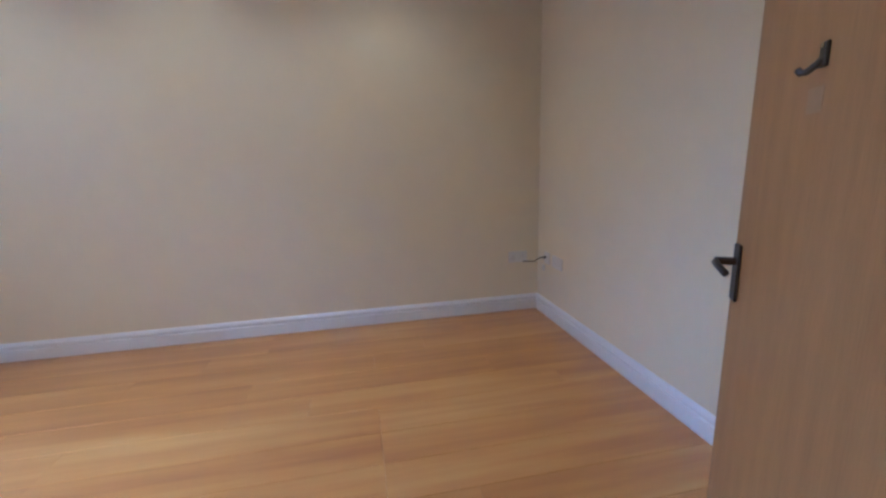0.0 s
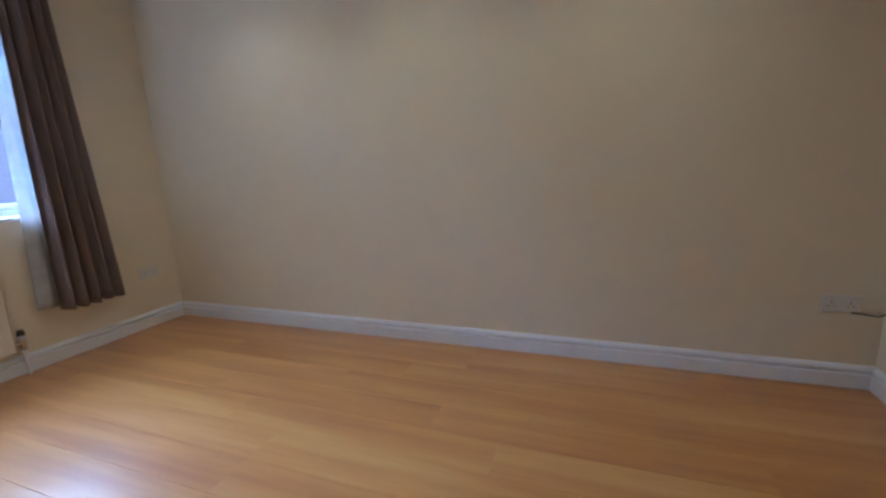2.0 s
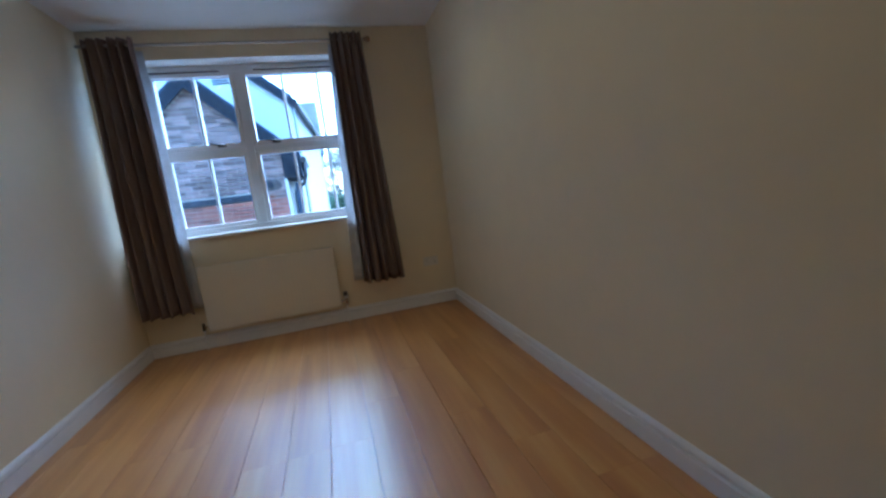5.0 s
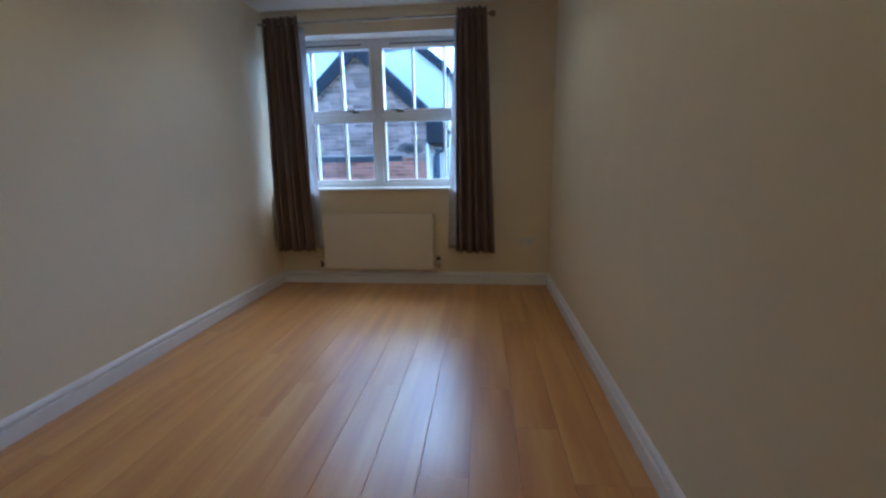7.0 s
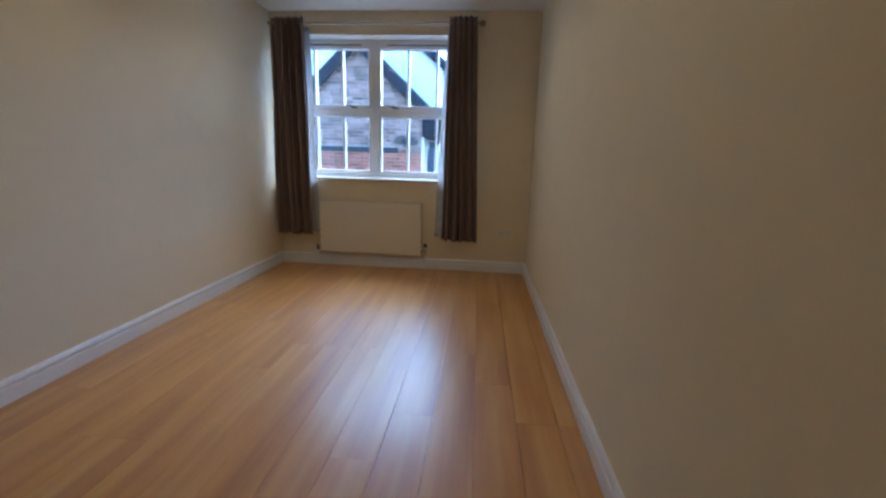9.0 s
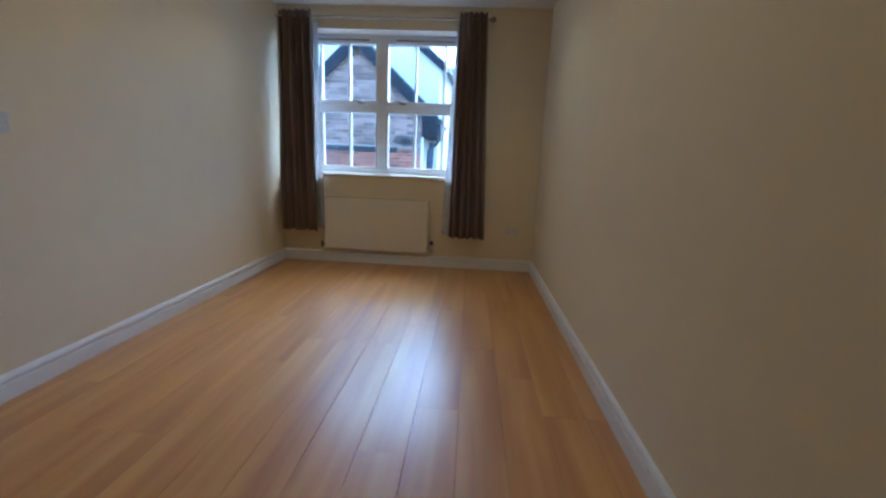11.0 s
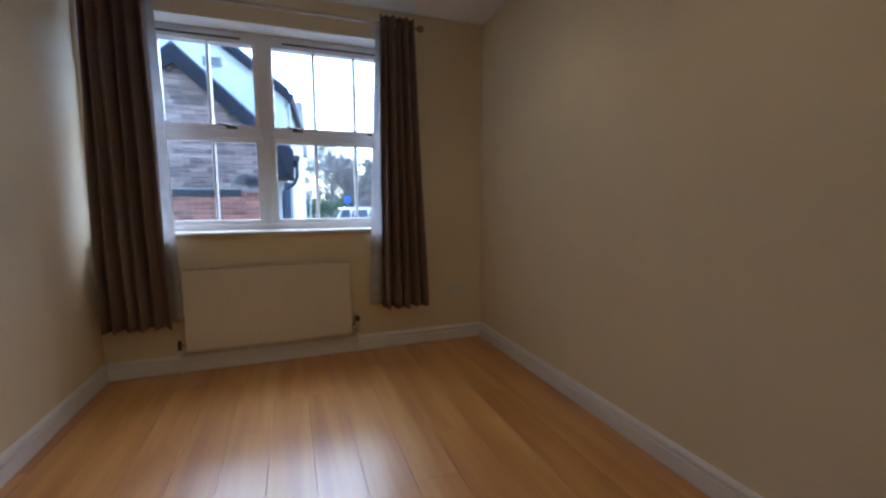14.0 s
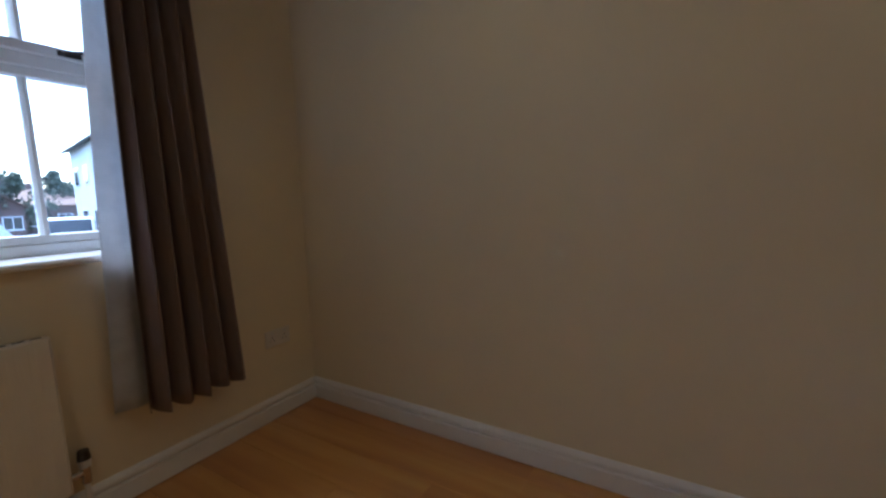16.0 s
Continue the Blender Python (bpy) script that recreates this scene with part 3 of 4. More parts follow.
sw = thing("light_switch", "white single-gang light switch beside the door", "light switch")
sw.matrix_basis = face_matrix(W, 1.875, 1.192, "e")
part("faceplate", box((-0.043, 0.0, -0.043), (0.043, 0.014, 0.043), 0.004), M_PLASTIC, sw)
part("rocker", box((-0.008, 0.0135, -0.014), (0.008, 0.018, 0.014), 0.002), M_PLASTIC, sw)
for dx in (-0.030, 0.030):
    part("screw", cyl((dx, 0.0135, 0), (dx, 0.0148, 0), 0.0035, seg=10), M_CHROME, sw)

# ---------------------------------------------------------------- the open door
HX, HY = 0.0, 0.770
door = thing("door_1", "honey veneered flush door standing open into the room", "door", (HX, HY, 0.008), -31.6, kind="structure")
LW, LT = 0.762, 0.040
part("leaf", box((0, -LT, 0), (LW, 0, 2.0), 0.002), M_DOOR, door)
for z in (0.23, 1.0, 1.76):
    part("hinge", cyl((-0.004, 0.003, z - 0.05), (-0.004, 0.003, z + 0.05), 0.006, seg=10), M_CHROME, door)
HZ = 0.826
for sy, o in ((0.0, 1), (-LT, -1)):
    y0, y1 = sorted((sy, sy + o * 0.007))
    pl = part("backplate", box((LW - 0.052, y0, HZ - 0.072), (LW - 0.012, y1, HZ + 0.072), 0.003), M_DARKMETAL, door, "dull metal lever handle on a plate")
    part("spindle", cyl((LW - 0.032, sy + o * 0.006, HZ + 0.028), (LW - 0.032, sy + o * 0.050, HZ + 0.028), 0.010), M_DARKMETAL, pl)
    part("lever", tube([(LW - 0.032, sy + o * 0.046, HZ + 0.028), (LW - 0.050, sy + o * 0.054, HZ + 0.028), (LW - 0.080, sy + o * 0.055, HZ + 0.026), (LW - 0.108, sy + o * 0.054, HZ + 0.024), (LW - 0.122, sy + o * 0.048, HZ + 0.016)], 0.0080), M_DARKMETAL, pl, smooth=True)
KX, KZ = 0.436, 1.268                           # coat hook
hk = part("coat_hook", box((KX - 0.012, 0.0, KZ - 0.020), (KX + 0.012, 0.006, KZ + 0.020), 0.0025), M_DARKMETAL, door, "dark metal coat hook")
part("prong", tube([(KX, 0.005, KZ - 0.008), (KX + 0.004, 0.012, KZ - 0.016), (KX + 0.010, 0.020, KZ - 0.024), (KX + 0.016, 0.026, KZ - 0.024), (KX + 0.020, 0.029, KZ - 0.018)], 0.0060), M_DARKMETAL, hk, smooth=True)
for dz in (-0.014, 0.014):
    part("screw", cyl((KX, 0.0055, KZ + dz), (KX, 0.0075, KZ + dz), 0.004, seg=10), M_CHROME, hk)
# thin square, paler than the veneer, below the hook
part("pale_patch", box((KX - 0.010, 0.0, KZ - 0.090), (KX + 0.044, 0.0012, KZ - 0.048), 0.0005), M_PLATE, door, "pale square patch under the hook")

# ---------------------------------------------------------------- downlights
for x in (0.60, 2.05):
    for y in (1.12, 2.22, 3.30):
        d = thing("downlight", "white recessed ceiling downlight, switched on", "ceiling light", (x, y, H), group="recessed downlights")
        bm = bmesh.new()
        a = [[bm.verts.new((r * math.cos(k * math.pi / 12), r * math.sin(k * math.pi / 12), z)) for k in range(24)] for r, z in ((0.042, -0.0005), (0.041, -0.004), (0.034, -0.005), (0.030, -0.001))]
        for p, q in zip(a, a[1:]):
            for k in range(24):
                bm.faces.new((p[k], p[(k + 1) % 24], q[(k + 1) % 24], q[k]))
        part("bezel", bm, M_GLOSS, d)
        part("lamp", cyl((0, 0, -0.0035), (0, 0, -0.0008), 0.029), M_BULB, d)
        lamp = new("spot", bpy.data.lights.new("spot", "SPOT"))
        lamp.data.energy, lamp.data.color, lamp.data.shadow_soft_size = DOWNLIGHT_W, (1.0, 0.74, 0.42), 0.05
        lamp.data.spot_size, lamp.data.spot_blend = radians(124), 0.75
        lamp.matrix_world = look((x, y, H - 0.02), (x, y, 0))
# unseen warm fill light added to lift the hall; it has no fixture
hl = new("hall_fill", bpy.data.lights.new("hall_fill", "POINT"))
hl.data.energy, hl.data.color, hl.data.shadow_soft_size = HALL_W, (1.0, 0.72, 0.42), 0.06
hl.location = (-0.75, 2.2, H - 0.12)

# ================================================================ outside
ground = structure("ground", box((-400, N + NT, G - 0.5), (400, 900, G)), M_ASPHALT, "worn grey asphalt yard and car park", "ground")


def gable_house(name, label, x0, x1, y0, y1, eave, ridge, wall_mat, roof_mat, along="y", overhang=0.15, group=""):
    """A plain house: walls with gables, two roof slopes. along: the way its ridge runs."""
    h = thing(name, label, "house", ((x0 + x1) / 2, (y0 + y1) / 2, G), group=group)
    hx, hy, e, r = (x1 - x0) / 2, (y1 - y0) / 2, eave - G, ridge - G
    if along == "y":
        part("wall", prism([(-hx, 0), (hx, 0), (hx, e), (0, r), (-hx, e)], "y", -hy, hy), wall_mat, h)
        s, run, ln = (r - e) / hx, hx, hy
    else:
        part("wall", prism([(-hy, 0), (hy, 0), (hy, e), (0, r), (-hy, e)], "x", -hx, hx), wall_mat, h)
        s, run, ln = (r - e) / hy, hy, hx
    o, t = overhang, 0.10
    for sg in (1, -1):
        out = [(0, r + 0.01), (sg * (run + o), e - s * o + 0.01), (sg * (run + o), e - s * o + t), (0, r + t + 0.02)]
        part("roof", prism(out, along, -ln - o, ln + o), roof_mat, h)
    return h, hx, hy, e


def house_window(h, x, y, z, w, ht, facing="s"):
    """A small window with frame, sill and glass; x, y, z in the house's own space."""
    d = -1 if facing == "s" else 1
    if facing in "sn":
        fr = part("window", box((x - w / 2, min(y, y + d * 0.04), z), (x + w / 2, max(y, y + d * 0.04), z + ht), 0.005), M_UPVC, h)
        part("pane", box((x - w / 2 + 0.06, min(y + d * 0.041, y + d * 0.046), z + 0.06), (x - 0.025, max(y + d * 0.041, y + d * 0.046), z + ht - 0.06)), M_CARGLASS, fr)
        part("pane", box((x + 0.025, min(y + d * 0.041, y + d * 0.046), z + 0.06), (x + w / 2 - 0.06, max(y + d * 0.041, y + d * 0.046), z + ht - 0.06)), M_CARGLASS, fr)
        part("sill", box((x - w / 2 - 0.05, min(y, y + d * 0.10), z - 0.06), (x + w / 2 + 0.05, max(y, y + d * 0.10), z - 0.002)), M_RENDER, fr)
    else:
        fr = part("window", box((x - 0.04, y - w / 2, z), (x, y + w / 2, z + ht), 0.005), M_UPVC, h)
        part("pane", box((x - 0.046, y - w / 2 + 0.06, z + 0.06), (x - 0.041, y - 0.025, z + ht - 0.06)), M_CARGLASS, fr)
        part("pane", box((x - 0.046, y + 0.025, z + 0.06), (x - 0.041, y + w / 2 - 0.06, z + ht - 0.06)), M_CARGLASS, fr)
    return fr


# ---- brick wing opposite the window
CY, CX = 9.00, -0.44                          # wall face, middle
CH = 1.34                                      # half width of the wall
wing = thing("brick_wing", "old brick outbuilding gable with black bargeboards", "house", (CX, CY, G))
RT, RE = 3.52, 1.965                           # ridge and eaves of the roof
SL = (RT - RE) / 1.68                          # slope of the roof
core = prism([(-CH, 0), (CH, 0), (CH, RT - 0.10 - SL * CH - G), (0, RT - 0.10 - G), (-CH, RT - 0.10 - SL * CH - G)], "y", 0.012, 1.5)
core_wall = part("wall", core, M_MORTAR, wing, "lime mortar behind the brickwork")
for sg in (1, -1):
    out = [(0, RT - G), (sg * 1.68, RE - G), (sg * 1.68, RE + 0.07 - G), (0, RT + 0.08 - G)]
    part("roof", prism(out, "y", -0.10, 1.5), M_SLATE, wing, "dark slate roof slope")
    board = [(0, RT + 0.02 - G), (sg * 1.68, RE + 0.02 - G), (sg * 1.68, 1.63 - G), (sg * 1.57, 1.63 - G), (sg * 1.46, RT - 0.25 - SL * 1.46 - G), (0, RT - 0.25 - G)]
    part("bargeboard", prism(board, "y", -0.135, -0.101), M_TIMBER, wing, "wide black painted bargeboard")
    part("eave_box", prism([(sg * (CH + 0.012), 1.60 - G), (sg * 1.68, 1.60 - G), (sg * 1.68, RE - 0.01 - G), (sg * (CH + 0.012), RE - 0.05 - G + SL * (1.68 - CH))], "y", -0.098, 1.49), M_TIMBER, wing, "black boarded eaves box")
    gut = part("gutter", cyl((sg * 1.725, -0.13, 1.90 - G), (sg * 1.725, 1.49, 1.90 - G), 0.05, seg=12), M_BLACK, wing)
    part("gutter_end", cyl((sg * 1.725, -0.145, 1.90 - G), (sg * 1.725, -0.128, 1.90 - G), 0.055, seg=12), M_BLACK, gut)
part("downpipe", tube([(1.725, -0.06, 1.86 - G), (1.725, -0.06, 1.60 - G), (1.67, -0.04, 1.47 - G), (1.55, -0.01, 1.40 - G), (1.50, 0.03, 1.34 - G), (1.49, 0.05, 1.20 - G), (1.49, 0.05, 0.0)], 0.034, 10), M_BLACK, wing, "black plastic swan-neck downpipe", smooth=True)
part("corner_board", box((CH - 0.005, -0.02, 0.0), (CH + 0.045, 0.05, 1.62 - G), 0.004), M_RENDER, wing, "white painted corner board")
part("side_post", box((CH + 0.16, -0.03, 0.0), (CH + 0.26, 0.07, 1.50 - G), 0.005), M_SLATE, wing, "grey timber post under the eaves")
part("string_course", box((-CH + 0.01, -0.035, 1.262 - G), (0.40 - CX, 0.010, 1.372 - G), 0.008), M_LEAD, wing, "dark lead flashing band across the gable")


def ragged(cx, cz, rx, rz, lo, hi, seed):
    """A patch with an uneven outline on the gable wall."""
    q = random.Random(seed)
    return prism([(cx + rx * math.cos(a) * q.uniform(0.82, 1.12), cz + rz * math.sin(a) * q.uniform(0.75, 1.15)) for a in [2 * math.pi * k / 22 for k in range(22)]], "y", lo, hi)


VX, VZ = 0.58 - CX, 1.51 - G
patch = part("mortar_patch", ragged(VX - 0.02, VZ, 0.33, 0.155, -0.016, 0.010, 3), M_PATCH, wing, "rough brown mortar repair")
part("soot_stain", ragged(VX, VZ, 0.27, 0.115, -0.021, -0.017, 4), M_SOOT, patch, "dark sooty stain")
vent = part("wall_vent", box((VX - 0.11, -0.040, VZ - 0.05), (VX + 0.11, -0.022, VZ + 0.05), 0.006), M_LEAD, wing, "small dark wall vent")
for k in range(3):
    part("louvre", box((VX - 0.095, -0.046, VZ - 0.036 + k * 0.028), (VX + 0.095, -0.041, VZ - 0.024 + k * 0.028)), M_LEAD, vent)

# ---- white rendered house that the wing leans against
white, hx, hy, e = gable_house("white_house", "white rendered house with black bargeboards", -3.9, 1.12, 10.5, 17.5, 3.39, 5.40, M_RENDER, M_SLATE, "y", 0.10)
for sg in (1, -1):
    out = [(0, 5.43 - G), (sg * 2.66, 3.30 - G), (sg * 2.66, 3.12 - G), (0, 5.23 - G)]
    part("bargeboard", prism(out, "y", -hy - 0.135, -hy - 0.101), M_TIMBER, white, "black painted bargeboard")
    part("gutter", cyl((sg * 2.66, -hy - 0.1, 3.27 - G), (sg * 2.66, hy, 3.27 - G), 0.05, seg=12), M_BLACK, white)
v = part("wall_vent", box((1.08, -hy - 0.04, 3.75 - G), (1.42, -hy - 0.001, 3.92 - G), 0.006), M_GALV, white, "pale grey louvred wall vent")
for k in range(4):
    part("louvre", box((1.10, -hy - 0.052, 3.772 + k * 0.036 - G), (1.40, -hy - 0.041, 3.788 + k * 0.036 - G)), M_LEAD, v)
part("downpipe", cyl((hx + 0.06, -hy + 0.25, 0), (hx + 0.06, -hy + 0.25, 3.2 - G), 0.035, seg=10), M_GALV, white)

white.matrix_basis = pose(-1.11, 14.18, G, 0, 0, -4.5)

slate, hx, hy, e = gable_house("slate_house", "white house with a steep blue-grey slate roof", -4.0, 1.72, 17.9, 24.0, 2.9, 5.4, M_RENDER, M_SLATE, "x", 0.12)
grey, hx, hy, e = gable_house("grey_house", "pale house with a grey tiled roof", -9.5, -1.9, 11.5, 17.0, 2.4, 4.6, M_RENDER, M_GALV, "x", 0.12)
house_window(grey, 1.5, -hy, 2.0, 1.0, 1.0)

# ---- far side of the car park
shop, hx, hy, e = gable_house("white_building", "two-storey white painted building with a dark shallow roof", 10.48, 19.48, 23.1, 35.3, 4.55, 5.9, M_RENDER, M_ROOFDARK, "y", 0.40)
shop.matrix_basis = pose(14.98, 29.2, G, 0, 0, -9.9)
for d in (1.7, 4.5, 7.9, 10.7):
    house_window(shop, -hx, hy - d, 3.35, 1.3, 1.15, "w")
for d in (3.0, 6.4, 9.6):
    house_window(shop, -hx, hy - d, 0.8, 1.5, 1.2, "w")
part("door", box((-hx - 0.05, hy - 8.6, 0.0), (-hx - 0.001, hy - 7.7, 2.05), 0.01), M_REDPAINT, shop, "red painted door")
part("brick_bay", box((-hx - 0.5, -hy - 3.2, 0.0), (hx - 2.0, -hy - 0.002, e - 0.7), 0.01), M_BRICK_FAR, shop, "brown brick end bay")

for i, (x0, x1, y0, y1, ev, rd, al) in enumerate(((8.0, 11.6, 46, 53, 1.35, 2.55, "y"), (11.8, 17.5, 52, 60, 1.4, 3.0, "x"))):
    hs, hx, hy, e = gable_house("brick_house", "low red brick house with a tiled roof", x0, x1, y0, y1, ev, rd, M_BRICK_FAR, M_TILE, al, 0.25, "brick houses beyond the car park")
    house_window(hs, -0.8, -hy, 0.6, 1.1, 1.0)
    house_window(hs, 1.1, -hy, 0.6, 1.1, 1.0)
    part("chimney", box((-0.3, -0.3, rd - G - 0.4), (0.3, 0.3, rd - G + 0.5), 0.02), M_BRICK_FAR, hs)


def car(x, y, turn, ht, ln, label):
    c = thing("parked_car", label, "car", (x, y, G), turn, group="parked cars")
    h = ln / 2
    prof = [(-h, 0.35), (-h, 0.75), (-h + 0.05, 0.95), (-h + 0.9, 1.02), (-h + 1.35, ht - 0.06), (-h + 1.7, ht), (h - 1.1, ht), (h - 0.55, ht - 0.10), (h - 0.12, 0.98), (h, 0.85), (h, 0.35), (h - 0.2, 0.25), (-h + 0.2, 0.25)]
    bm = prism(prof, "y", -0.86, 0.86)
    for v_ in bm.verts:
        if v_.co.z > 1.0:
            v_.co.y *= 0.84
    bmesh.ops.bevel(bm, geom=bm.edges[:], offset=0.035, segments=2, affect="EDGES")
    part("body", bm, M_CARWHITE, c, smooth=False)
    for sy in (-1, 1):
        for a, b in ((-h + 1.25, -0.15), (-0.05, 0.95), (1.05, h - 0.55)):
            lean = [(a + 0.10, ht - 0.14), (b - 0.02, ht - 0.14), (b + 0.03, 1.06), (a - 0.12, 1.06)]
            bm = prism(lean, "y", -0.004, 0.004)
            for v_ in bm.verts:
                f = (v_.co.z - 1.0) / (ht - 1.0)
                v_.co.y += sy * (0.872 - 0.14 * min(1, f * 1.25))
            part("side_window", bm, M_CARGLASS, c)
        for wx in (-h + 0.85, h - 0.8):
            w = part("wheel", cyl((wx, sy * 0.70, 0.32), (wx, sy * 0.88, 0.32), 0.32, seg=24), M_TYRE, c)
            part("rim", cyl((wx, sy * 0.86, 0.32), (wx, sy * 0.89, 0.32), 0.21, seg=20), M_RIM, w)
        part("headlight", box((-h - 0.005, sy * 0.62 - 0.16, 0.70), (-h + 0.12, sy * 0.62 + 0.16, 0.84), 0.02), M_GALV, c)
        part("tail_light", box((h - 0.10, sy * 0.68 - 0.10, 0.80), (h + 0.006, sy * 0.68 + 0.10, 1.0), 0.02), M_REDPAINT, c)
    part("windscreen", prism([(-h + 0.93, 1.055), (-h + 1.33, ht - 0.10), (-h + 1.31, ht - 0.09), (-h + 0.90, 1.055)], "y", -0.66, 0.66), M_CARGLASS, c)
    part("rear_window", prism([(h - 0.185, 1.10), (h - 0.50, ht - 0.16), (h - 0.48, ht - 0.15), (h - 0.16, 1.10)], "y", -0.62, 0.62), M_CARGLASS, c)
    return c


car(4.75, 28.4, 4, 1.86, 4.0, "white people carrier parked across the yard")
car(8.0, 25.4, 72, 1.72, 4.2, "white hatchback parked beside the building")


# ---- trees, hedge, posts
def branch(vs, fs, p, d, r, ln, depth, rnd):
    """A tapering limb with three sides, and the finer limbs that leave it."""
    q = p + d * ln
    side = d.orthogonal().normalized()
    up, k = d.cross(side), len(vs)
    for c, w in ((p, r), (q, r * 0.66)):
        vs += [c + w * (math.cos(a) * side + math.sin(a) * up) for a in (0, 2.094, 4.189)]
    fs += [(k, k + 1, k + 4, k + 3), (k + 1, k + 2, k + 5, k + 4), (k + 2, k, k + 3, k + 5)]
    if depth == 0:
        return
    for _ in range(3):
        n = (d + Vector((rnd.uniform(-1, 1), rnd.uniform(-1, 1), rnd.uniform(-0.45, 0.65))) * 0.80).normalized()
        branch(vs, fs, p.lerp(q, rnd.uniform(0.25, 1.0)), n, max(r * 0.56, 0.0125), ln * rnd.uniform(0.64, 0.88), depth - 1, rnd)


def bare_tree(x, y, ht, seed):
    rnd = random.Random(seed)
    t = thing("bare_tree", "leafless winter tree with fine spreading branches", "tree", (x, y, G))
    part("trunk", cyl((0, 0, -0.1), (0, 0, ht * 0.46), 0.20, 0.08, 10), M_BARK, t)
    vs, fs = [], []
    for k in range(12):
        a = 2 * math.pi * k / 5 + rnd.uniform(-0.3, 0.3)
        d = Vector((math.cos(a), math.sin(a), (0.35, 0.8, 1.6)[k % 3])).normalized()
        branch(vs, fs, Vector((0, 0, ht * (0.20 + 0.020 * k))), d, 0.07, ht * 0.155, 6, rnd)
    me = bpy.data.meshes.new("crown")
    me.from_pydata([tuple(v) for v in vs], [], fs)
    bm = bmesh.new()
    bm.from_mesh(me)
    bpy.data.meshes.remove(me)
    part("crown", bm, M_BARK, t, "fine bare twigs")
    return t


bare_tree(4.4, 36, 9.6, 5)


def leaf_cloud(shape, n, size, rnd):
    """Many small leaf clumps: bent quads strewn through a shape."""
    vs, fs = [], []
    for _ in range(n):
        c = shape(rnd)
        a = Euler((rnd.uniform(0, 6.3), rnd.uniform(0, 6.3), rnd.uniform(0, 6.3))).to_matrix()
        s = size * rnd.uniform(0.6, 1.4)
        k = len(vs)
        for u, w in ((-1, -0.4), (0, -0.55), (1, -0.3), (0.9, 0.4), (0, 0.6), (-0.9, 0.35)):
            vs.append(tuple(c + a @ Vector((u * s, w * s, 0.25 * s * (1 - u * u)))))
        fs += [(k, k + 1, k + 4, k + 5), (k + 1, k + 2, k + 3, k + 4)]
    me = bpy.data.meshes.new("leaves")
    me.from_pydata(vs, [], fs)
    bm = bmesh.new()
    bm.from_mesh(me)
    bpy.data.meshes.remove(me)
    return bm


def evergreen(x, y, ht, r, seed, label):
    rnd = random.Random(seed)
    t = thing("evergreen_tree", label, "tree", (x, y, G), group="evergreens beyond the houses")
    part("trunk", cyl((0, 0, -0.1), (0, 0, ht * 0.7), 0.22, 0.06, 8), M_BARK, t)
    lobes = [(Vector((rnd.uniform(-1, 1) * r * (1 - f) * 0.9, rnd.uniform(-1, 1) * r * 0.6 * (1 - f), ht * (0.25 + 0.70 * f))), r * (0.62 - 0.38 * f) * rnd.uniform(0.7, 1.2)) for f in [k / 15 for k in range(16)]]

    def inside(q):
        c, s = q.choice(lobes)
        v = Vector((q.gauss(0, 1), q.gauss(0, 1), q.gauss(0, 0.7))).normalized() * s * q.uniform(0.45, 1.0)
        return c + v
    part("crown", leaf_cloud(inside, 2600, 0.13, rnd), M_EVERGREEN, t)
    return t


evergreen(9.3, 47, 6.9, 2.0, 11, "tall dark evergreen with a ragged crown")
evergreen(12.0, 50, 4.9, 2.6, 12, "broad dark evergreen behind the houses")
evergreen(7.9, 52, 4.5, 2.6, 13, "broad dark evergreen behind the houses")
evergreen(16.2, 55, 5.6, 2.4, 14, "broad dark evergreen behind the houses")

rnd = random.Random(21)
hedge = leaf_cloud(lambda q: Vector((q.uniform(1.9, 4.6), q.uniform(30.6, 31.4), G + q.uniform(0.0, 2.2) + 0.08 * math.sin(q.uniform(0, 9)))), 3800, 0.06, rnd)
tagged(obj("hedge", hedge, M_HEDGE), "dense clipped green hedge beside the yard", "hedge", kind="stuff")
far = leaf_cloud(lambda q: Vector((q.uniform(-60, 90), q.uniform(95, 110), G + abs(q.gauss(0, 1.6)))), 5000, 0.7, rnd)
tagged(obj("far_woods", far, M_EVERGREEN), "distant low line of dark trees", "woods", kind="stuff")

lp = thing("street_lamp", "slim galvanised lamp post with a small lantern", "street lamp", (2.30, 27.5, G))
part("post", cyl((0, 0, 0), (0, 0, 2.85), 0.05, 0.035, 10), M_GALV, lp)
part("lantern", box((-0.22, -0.10, 2.85), (0.22, 0.10, 2.96), 0.03), M_GALV, lp)
sg = thing("parking_sign", "small blue parking sign on a thin post", "sign", (5.20, 33.0, G))
part("post", cyl((0, 0, 0), (0, 0, 2.6), 0.03, seg=8), M_GALV, sg)
part("panel", box((-0.25, -0.045, 2.15), (0.25, -0.031, 2.65), 0.004), M_BLUESIGN, sg)

# ================================================================ pieces: boards and bricks
BW, BL = 0.192, 1.285


def board_mesh(w, ln):
    bm = bmesh.new()
    c, g = 0.0012, 0.0006
    rings = []
    for inset, z in ((g, -0.012), (g, -c), (g + c, 0.0)):
        rings.append([bm.verts.new(p) for p in ((inset, inset * 0.25, z), (w - inset, inset * 0.25, z), (w - inset, ln - inset * 0.25, z), (inset, ln - inset * 0.25, z))])
    for a, b in zip(rings, rings[1:]):
        for k in range(4):
            bm.faces.new((a[k], a[(k + 1) % 4], b[(k + 1) % 4], b[k]))
    bm.faces.new(rings[-1])
    me = bpy.data.meshes.new("floorboard")
    bm.to_mesh(me)
    bm.free()
    me.materials.append(M_FLOOR)
    return me


floor = thing("floor", "glossy honey-coloured laminate floorboards", "floor", kind="structure")
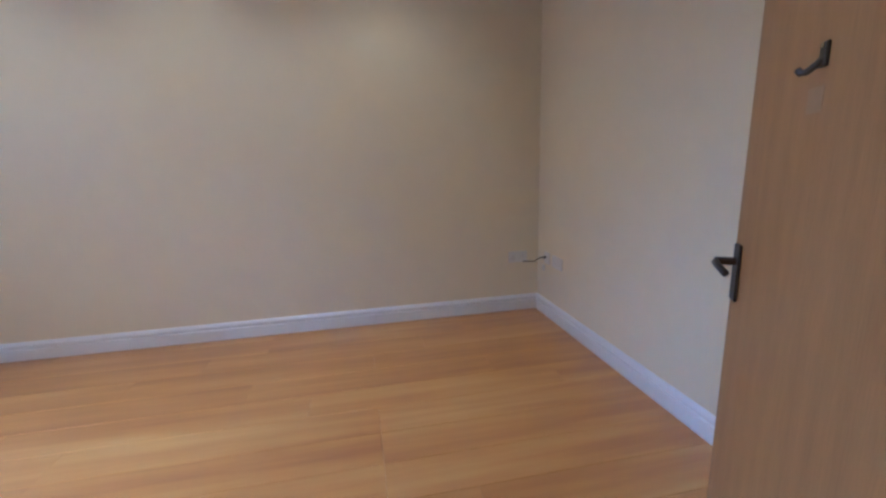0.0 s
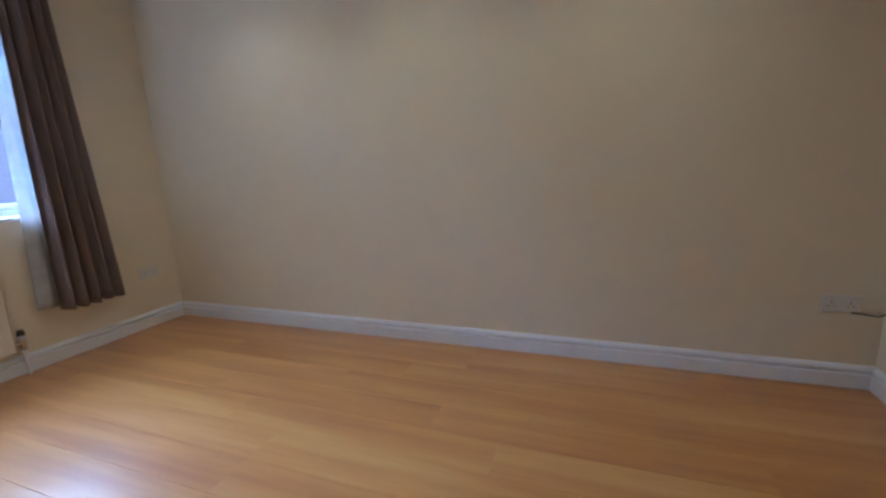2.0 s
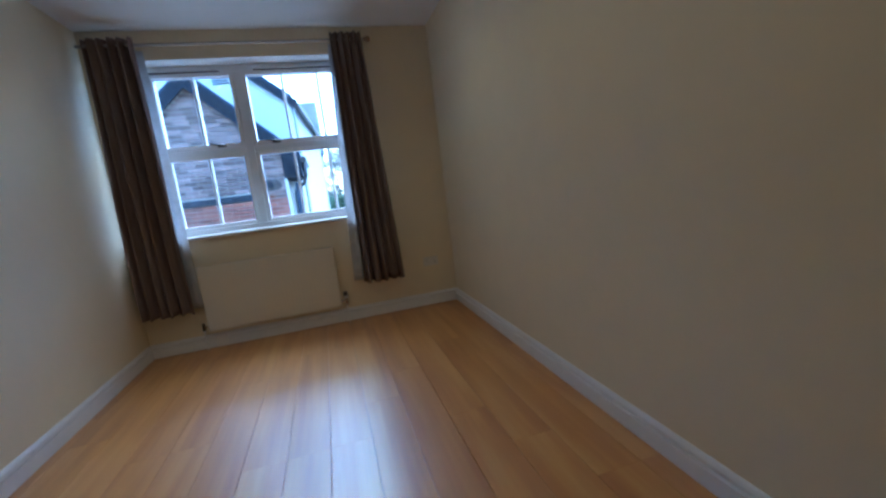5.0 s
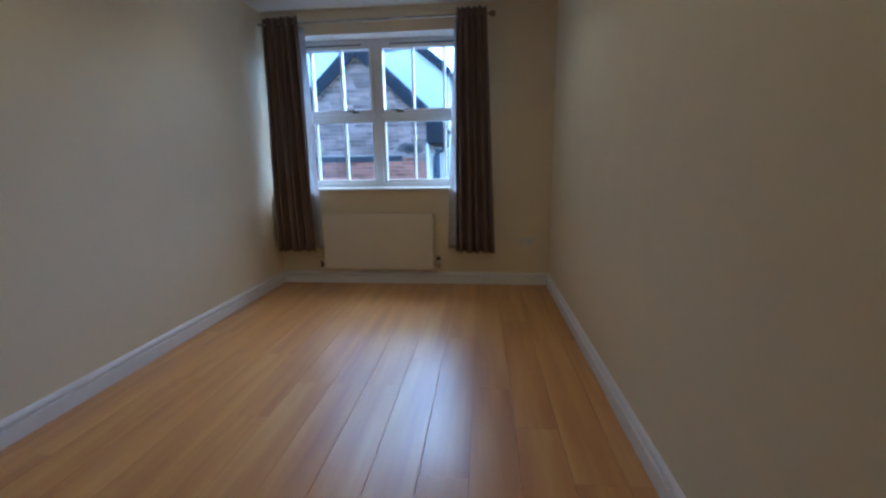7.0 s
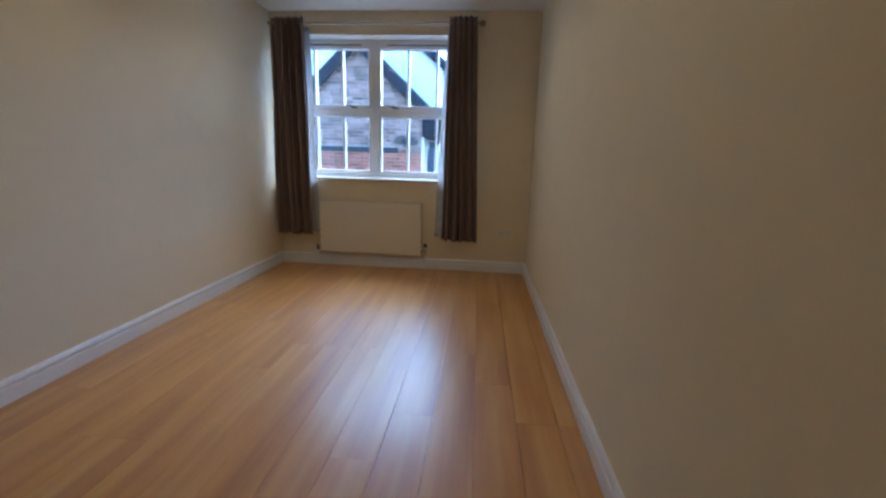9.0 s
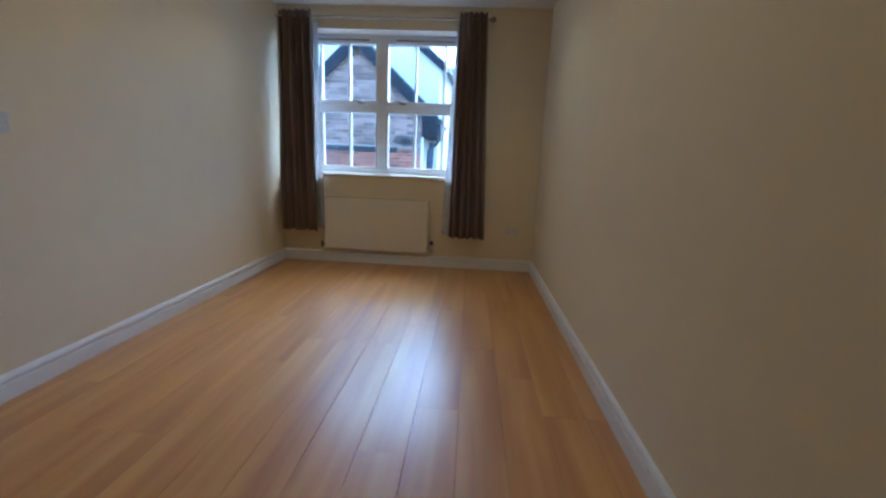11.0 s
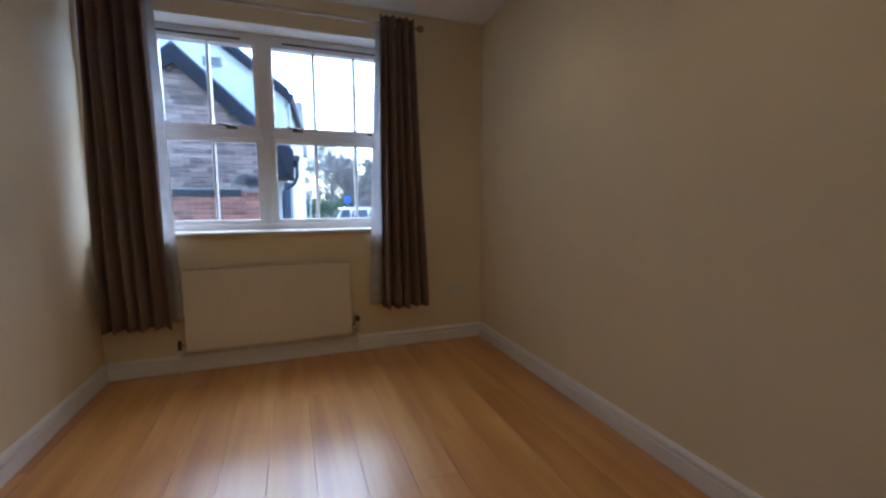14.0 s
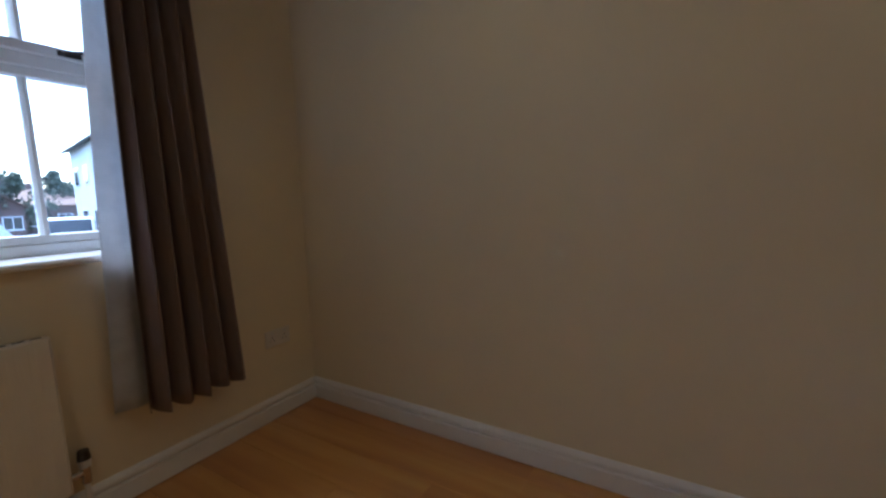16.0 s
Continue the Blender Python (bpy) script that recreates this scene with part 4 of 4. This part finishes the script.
boards = {}


def lay_boards(x0, x1, y0, y1, seed, first):
    rnd = random.Random(seed)
    x = first
    while x < x1 - 0.002:
        a, b = max(x, x0), min(x + BW, x1)
        y = y0 - rnd.choice((0.0, 0.32, 0.64, 0.96))
        while y < y1 - 0.002:
            c, d = max(y, y0), min(y + BL, y1)
            if d - c > 0.01 and b - a > 0.005:
                key = (round(b - a, 3), round(d - c, 3))
                if key not in boards:
                    boards[key] = board_mesh(*key)
                o = new("floorboard", boards[key])
                o.location = (a, c, 0)
                o.parent = floor
            y += BL
        x += BW


FIRST = 1.585 - BW * 9
lay_boards(W + 0.001, E - 0.001, S + 0.001, N - 0.001, 4, FIRST)
lay_boards(-1.35, W, OY0 + 0.028, OY1 - 0.028, 7, FIRST - BW * 7)
lay_boards(-1.35, W - T, S + 0.001, OY0 + 0.028, 8, FIRST - BW * 7)
lay_boards(-1.35, W - T, OY1 - 0.028, 2.9, 9, FIRST - BW * 7)

# bricks of the gable: those in sight are pieces, the courses beneath one mesh
brick_meshes = {}


def brick_mesh(ln, m):
    key = (round(ln, 3), m.name)
    if key not in brick_meshes:
        bm = bmesh.new()
        h, d, c = 0.063, 0.020, 0.004
        back = [bm.verts.new(p) for p in ((0, d, 0), (key[0], d, 0), (key[0], d, h), (0, d, h))]
        midr = [bm.verts.new(p) for p in ((0, c, 0), (key[0], c, 0), (key[0], c, h), (0, c, h))]
        front = [bm.verts.new(p) for p in ((c, 0, c), (key[0] - c, 0, c), (key[0] - c, 0, h - c), (c, 0, h - c))]
        for a, b in ((back, midr), (midr, front)):
            for k in range(4):
                bm.faces.new((a[k], a[(k + 1) % 4], b[(k + 1) % 4], b[k]))
        bm.faces.new(front)
        bmesh.ops.recalc_face_normals(bm, faces=bm.faces)
        me = bpy.data.meshes.new("brick")
        bm.to_mesh(me)
        bm.free()
        me.materials.append(m)
        brick_meshes[key] = me
    return brick_meshes[key]


rnd = random.Random(31)
rest = bmesh.new()
count = 0
z, row = G + 0.01, 0
while z < 3.25:
    room = min(CH, (RT - 0.20 - (z + 0.063)) / SL)
    x = -room
    if row % 2:
        x -= 0.1125
    while x < room - 0.03:
        a, b = max(x, -room), min(x + 0.215, room)
        m = M_BRICK_RED if z < 1.25 + 0.06 * (rnd.random() > 0.6) else M_BRICK_OLD
        if b - a > 0.03 and not (1.23 < z + 0.03 < 1.40 and b < 0.40 - CX):
            if z > 0.72 and x > -1.05 and count < 300:
                o = new("brick", brick_mesh(b - a, m))
                o.parent = core_wall
                o.location = (a, -0.008 + rnd.uniform(-0.004, 0.003), z - G)
                count += 1
            elif z <= 0.72:
                add_box(rest, (a, -0.008, z - G), (b, 0.012, z - G + 0.063))
            else:
                o = new("brick", brick_mesh(b - a, m))
                o.parent = core_wall
                o.location = (a, -0.008 + rnd.uniform(-0.004, 0.003), z - G)
                count += 1
        x += 0.225
    z += 0.075
    row += 1
tagged(part("lower_courses", rest, M_BRICK_RED, wing, "red brick courses near the ground"), kind="stuff")
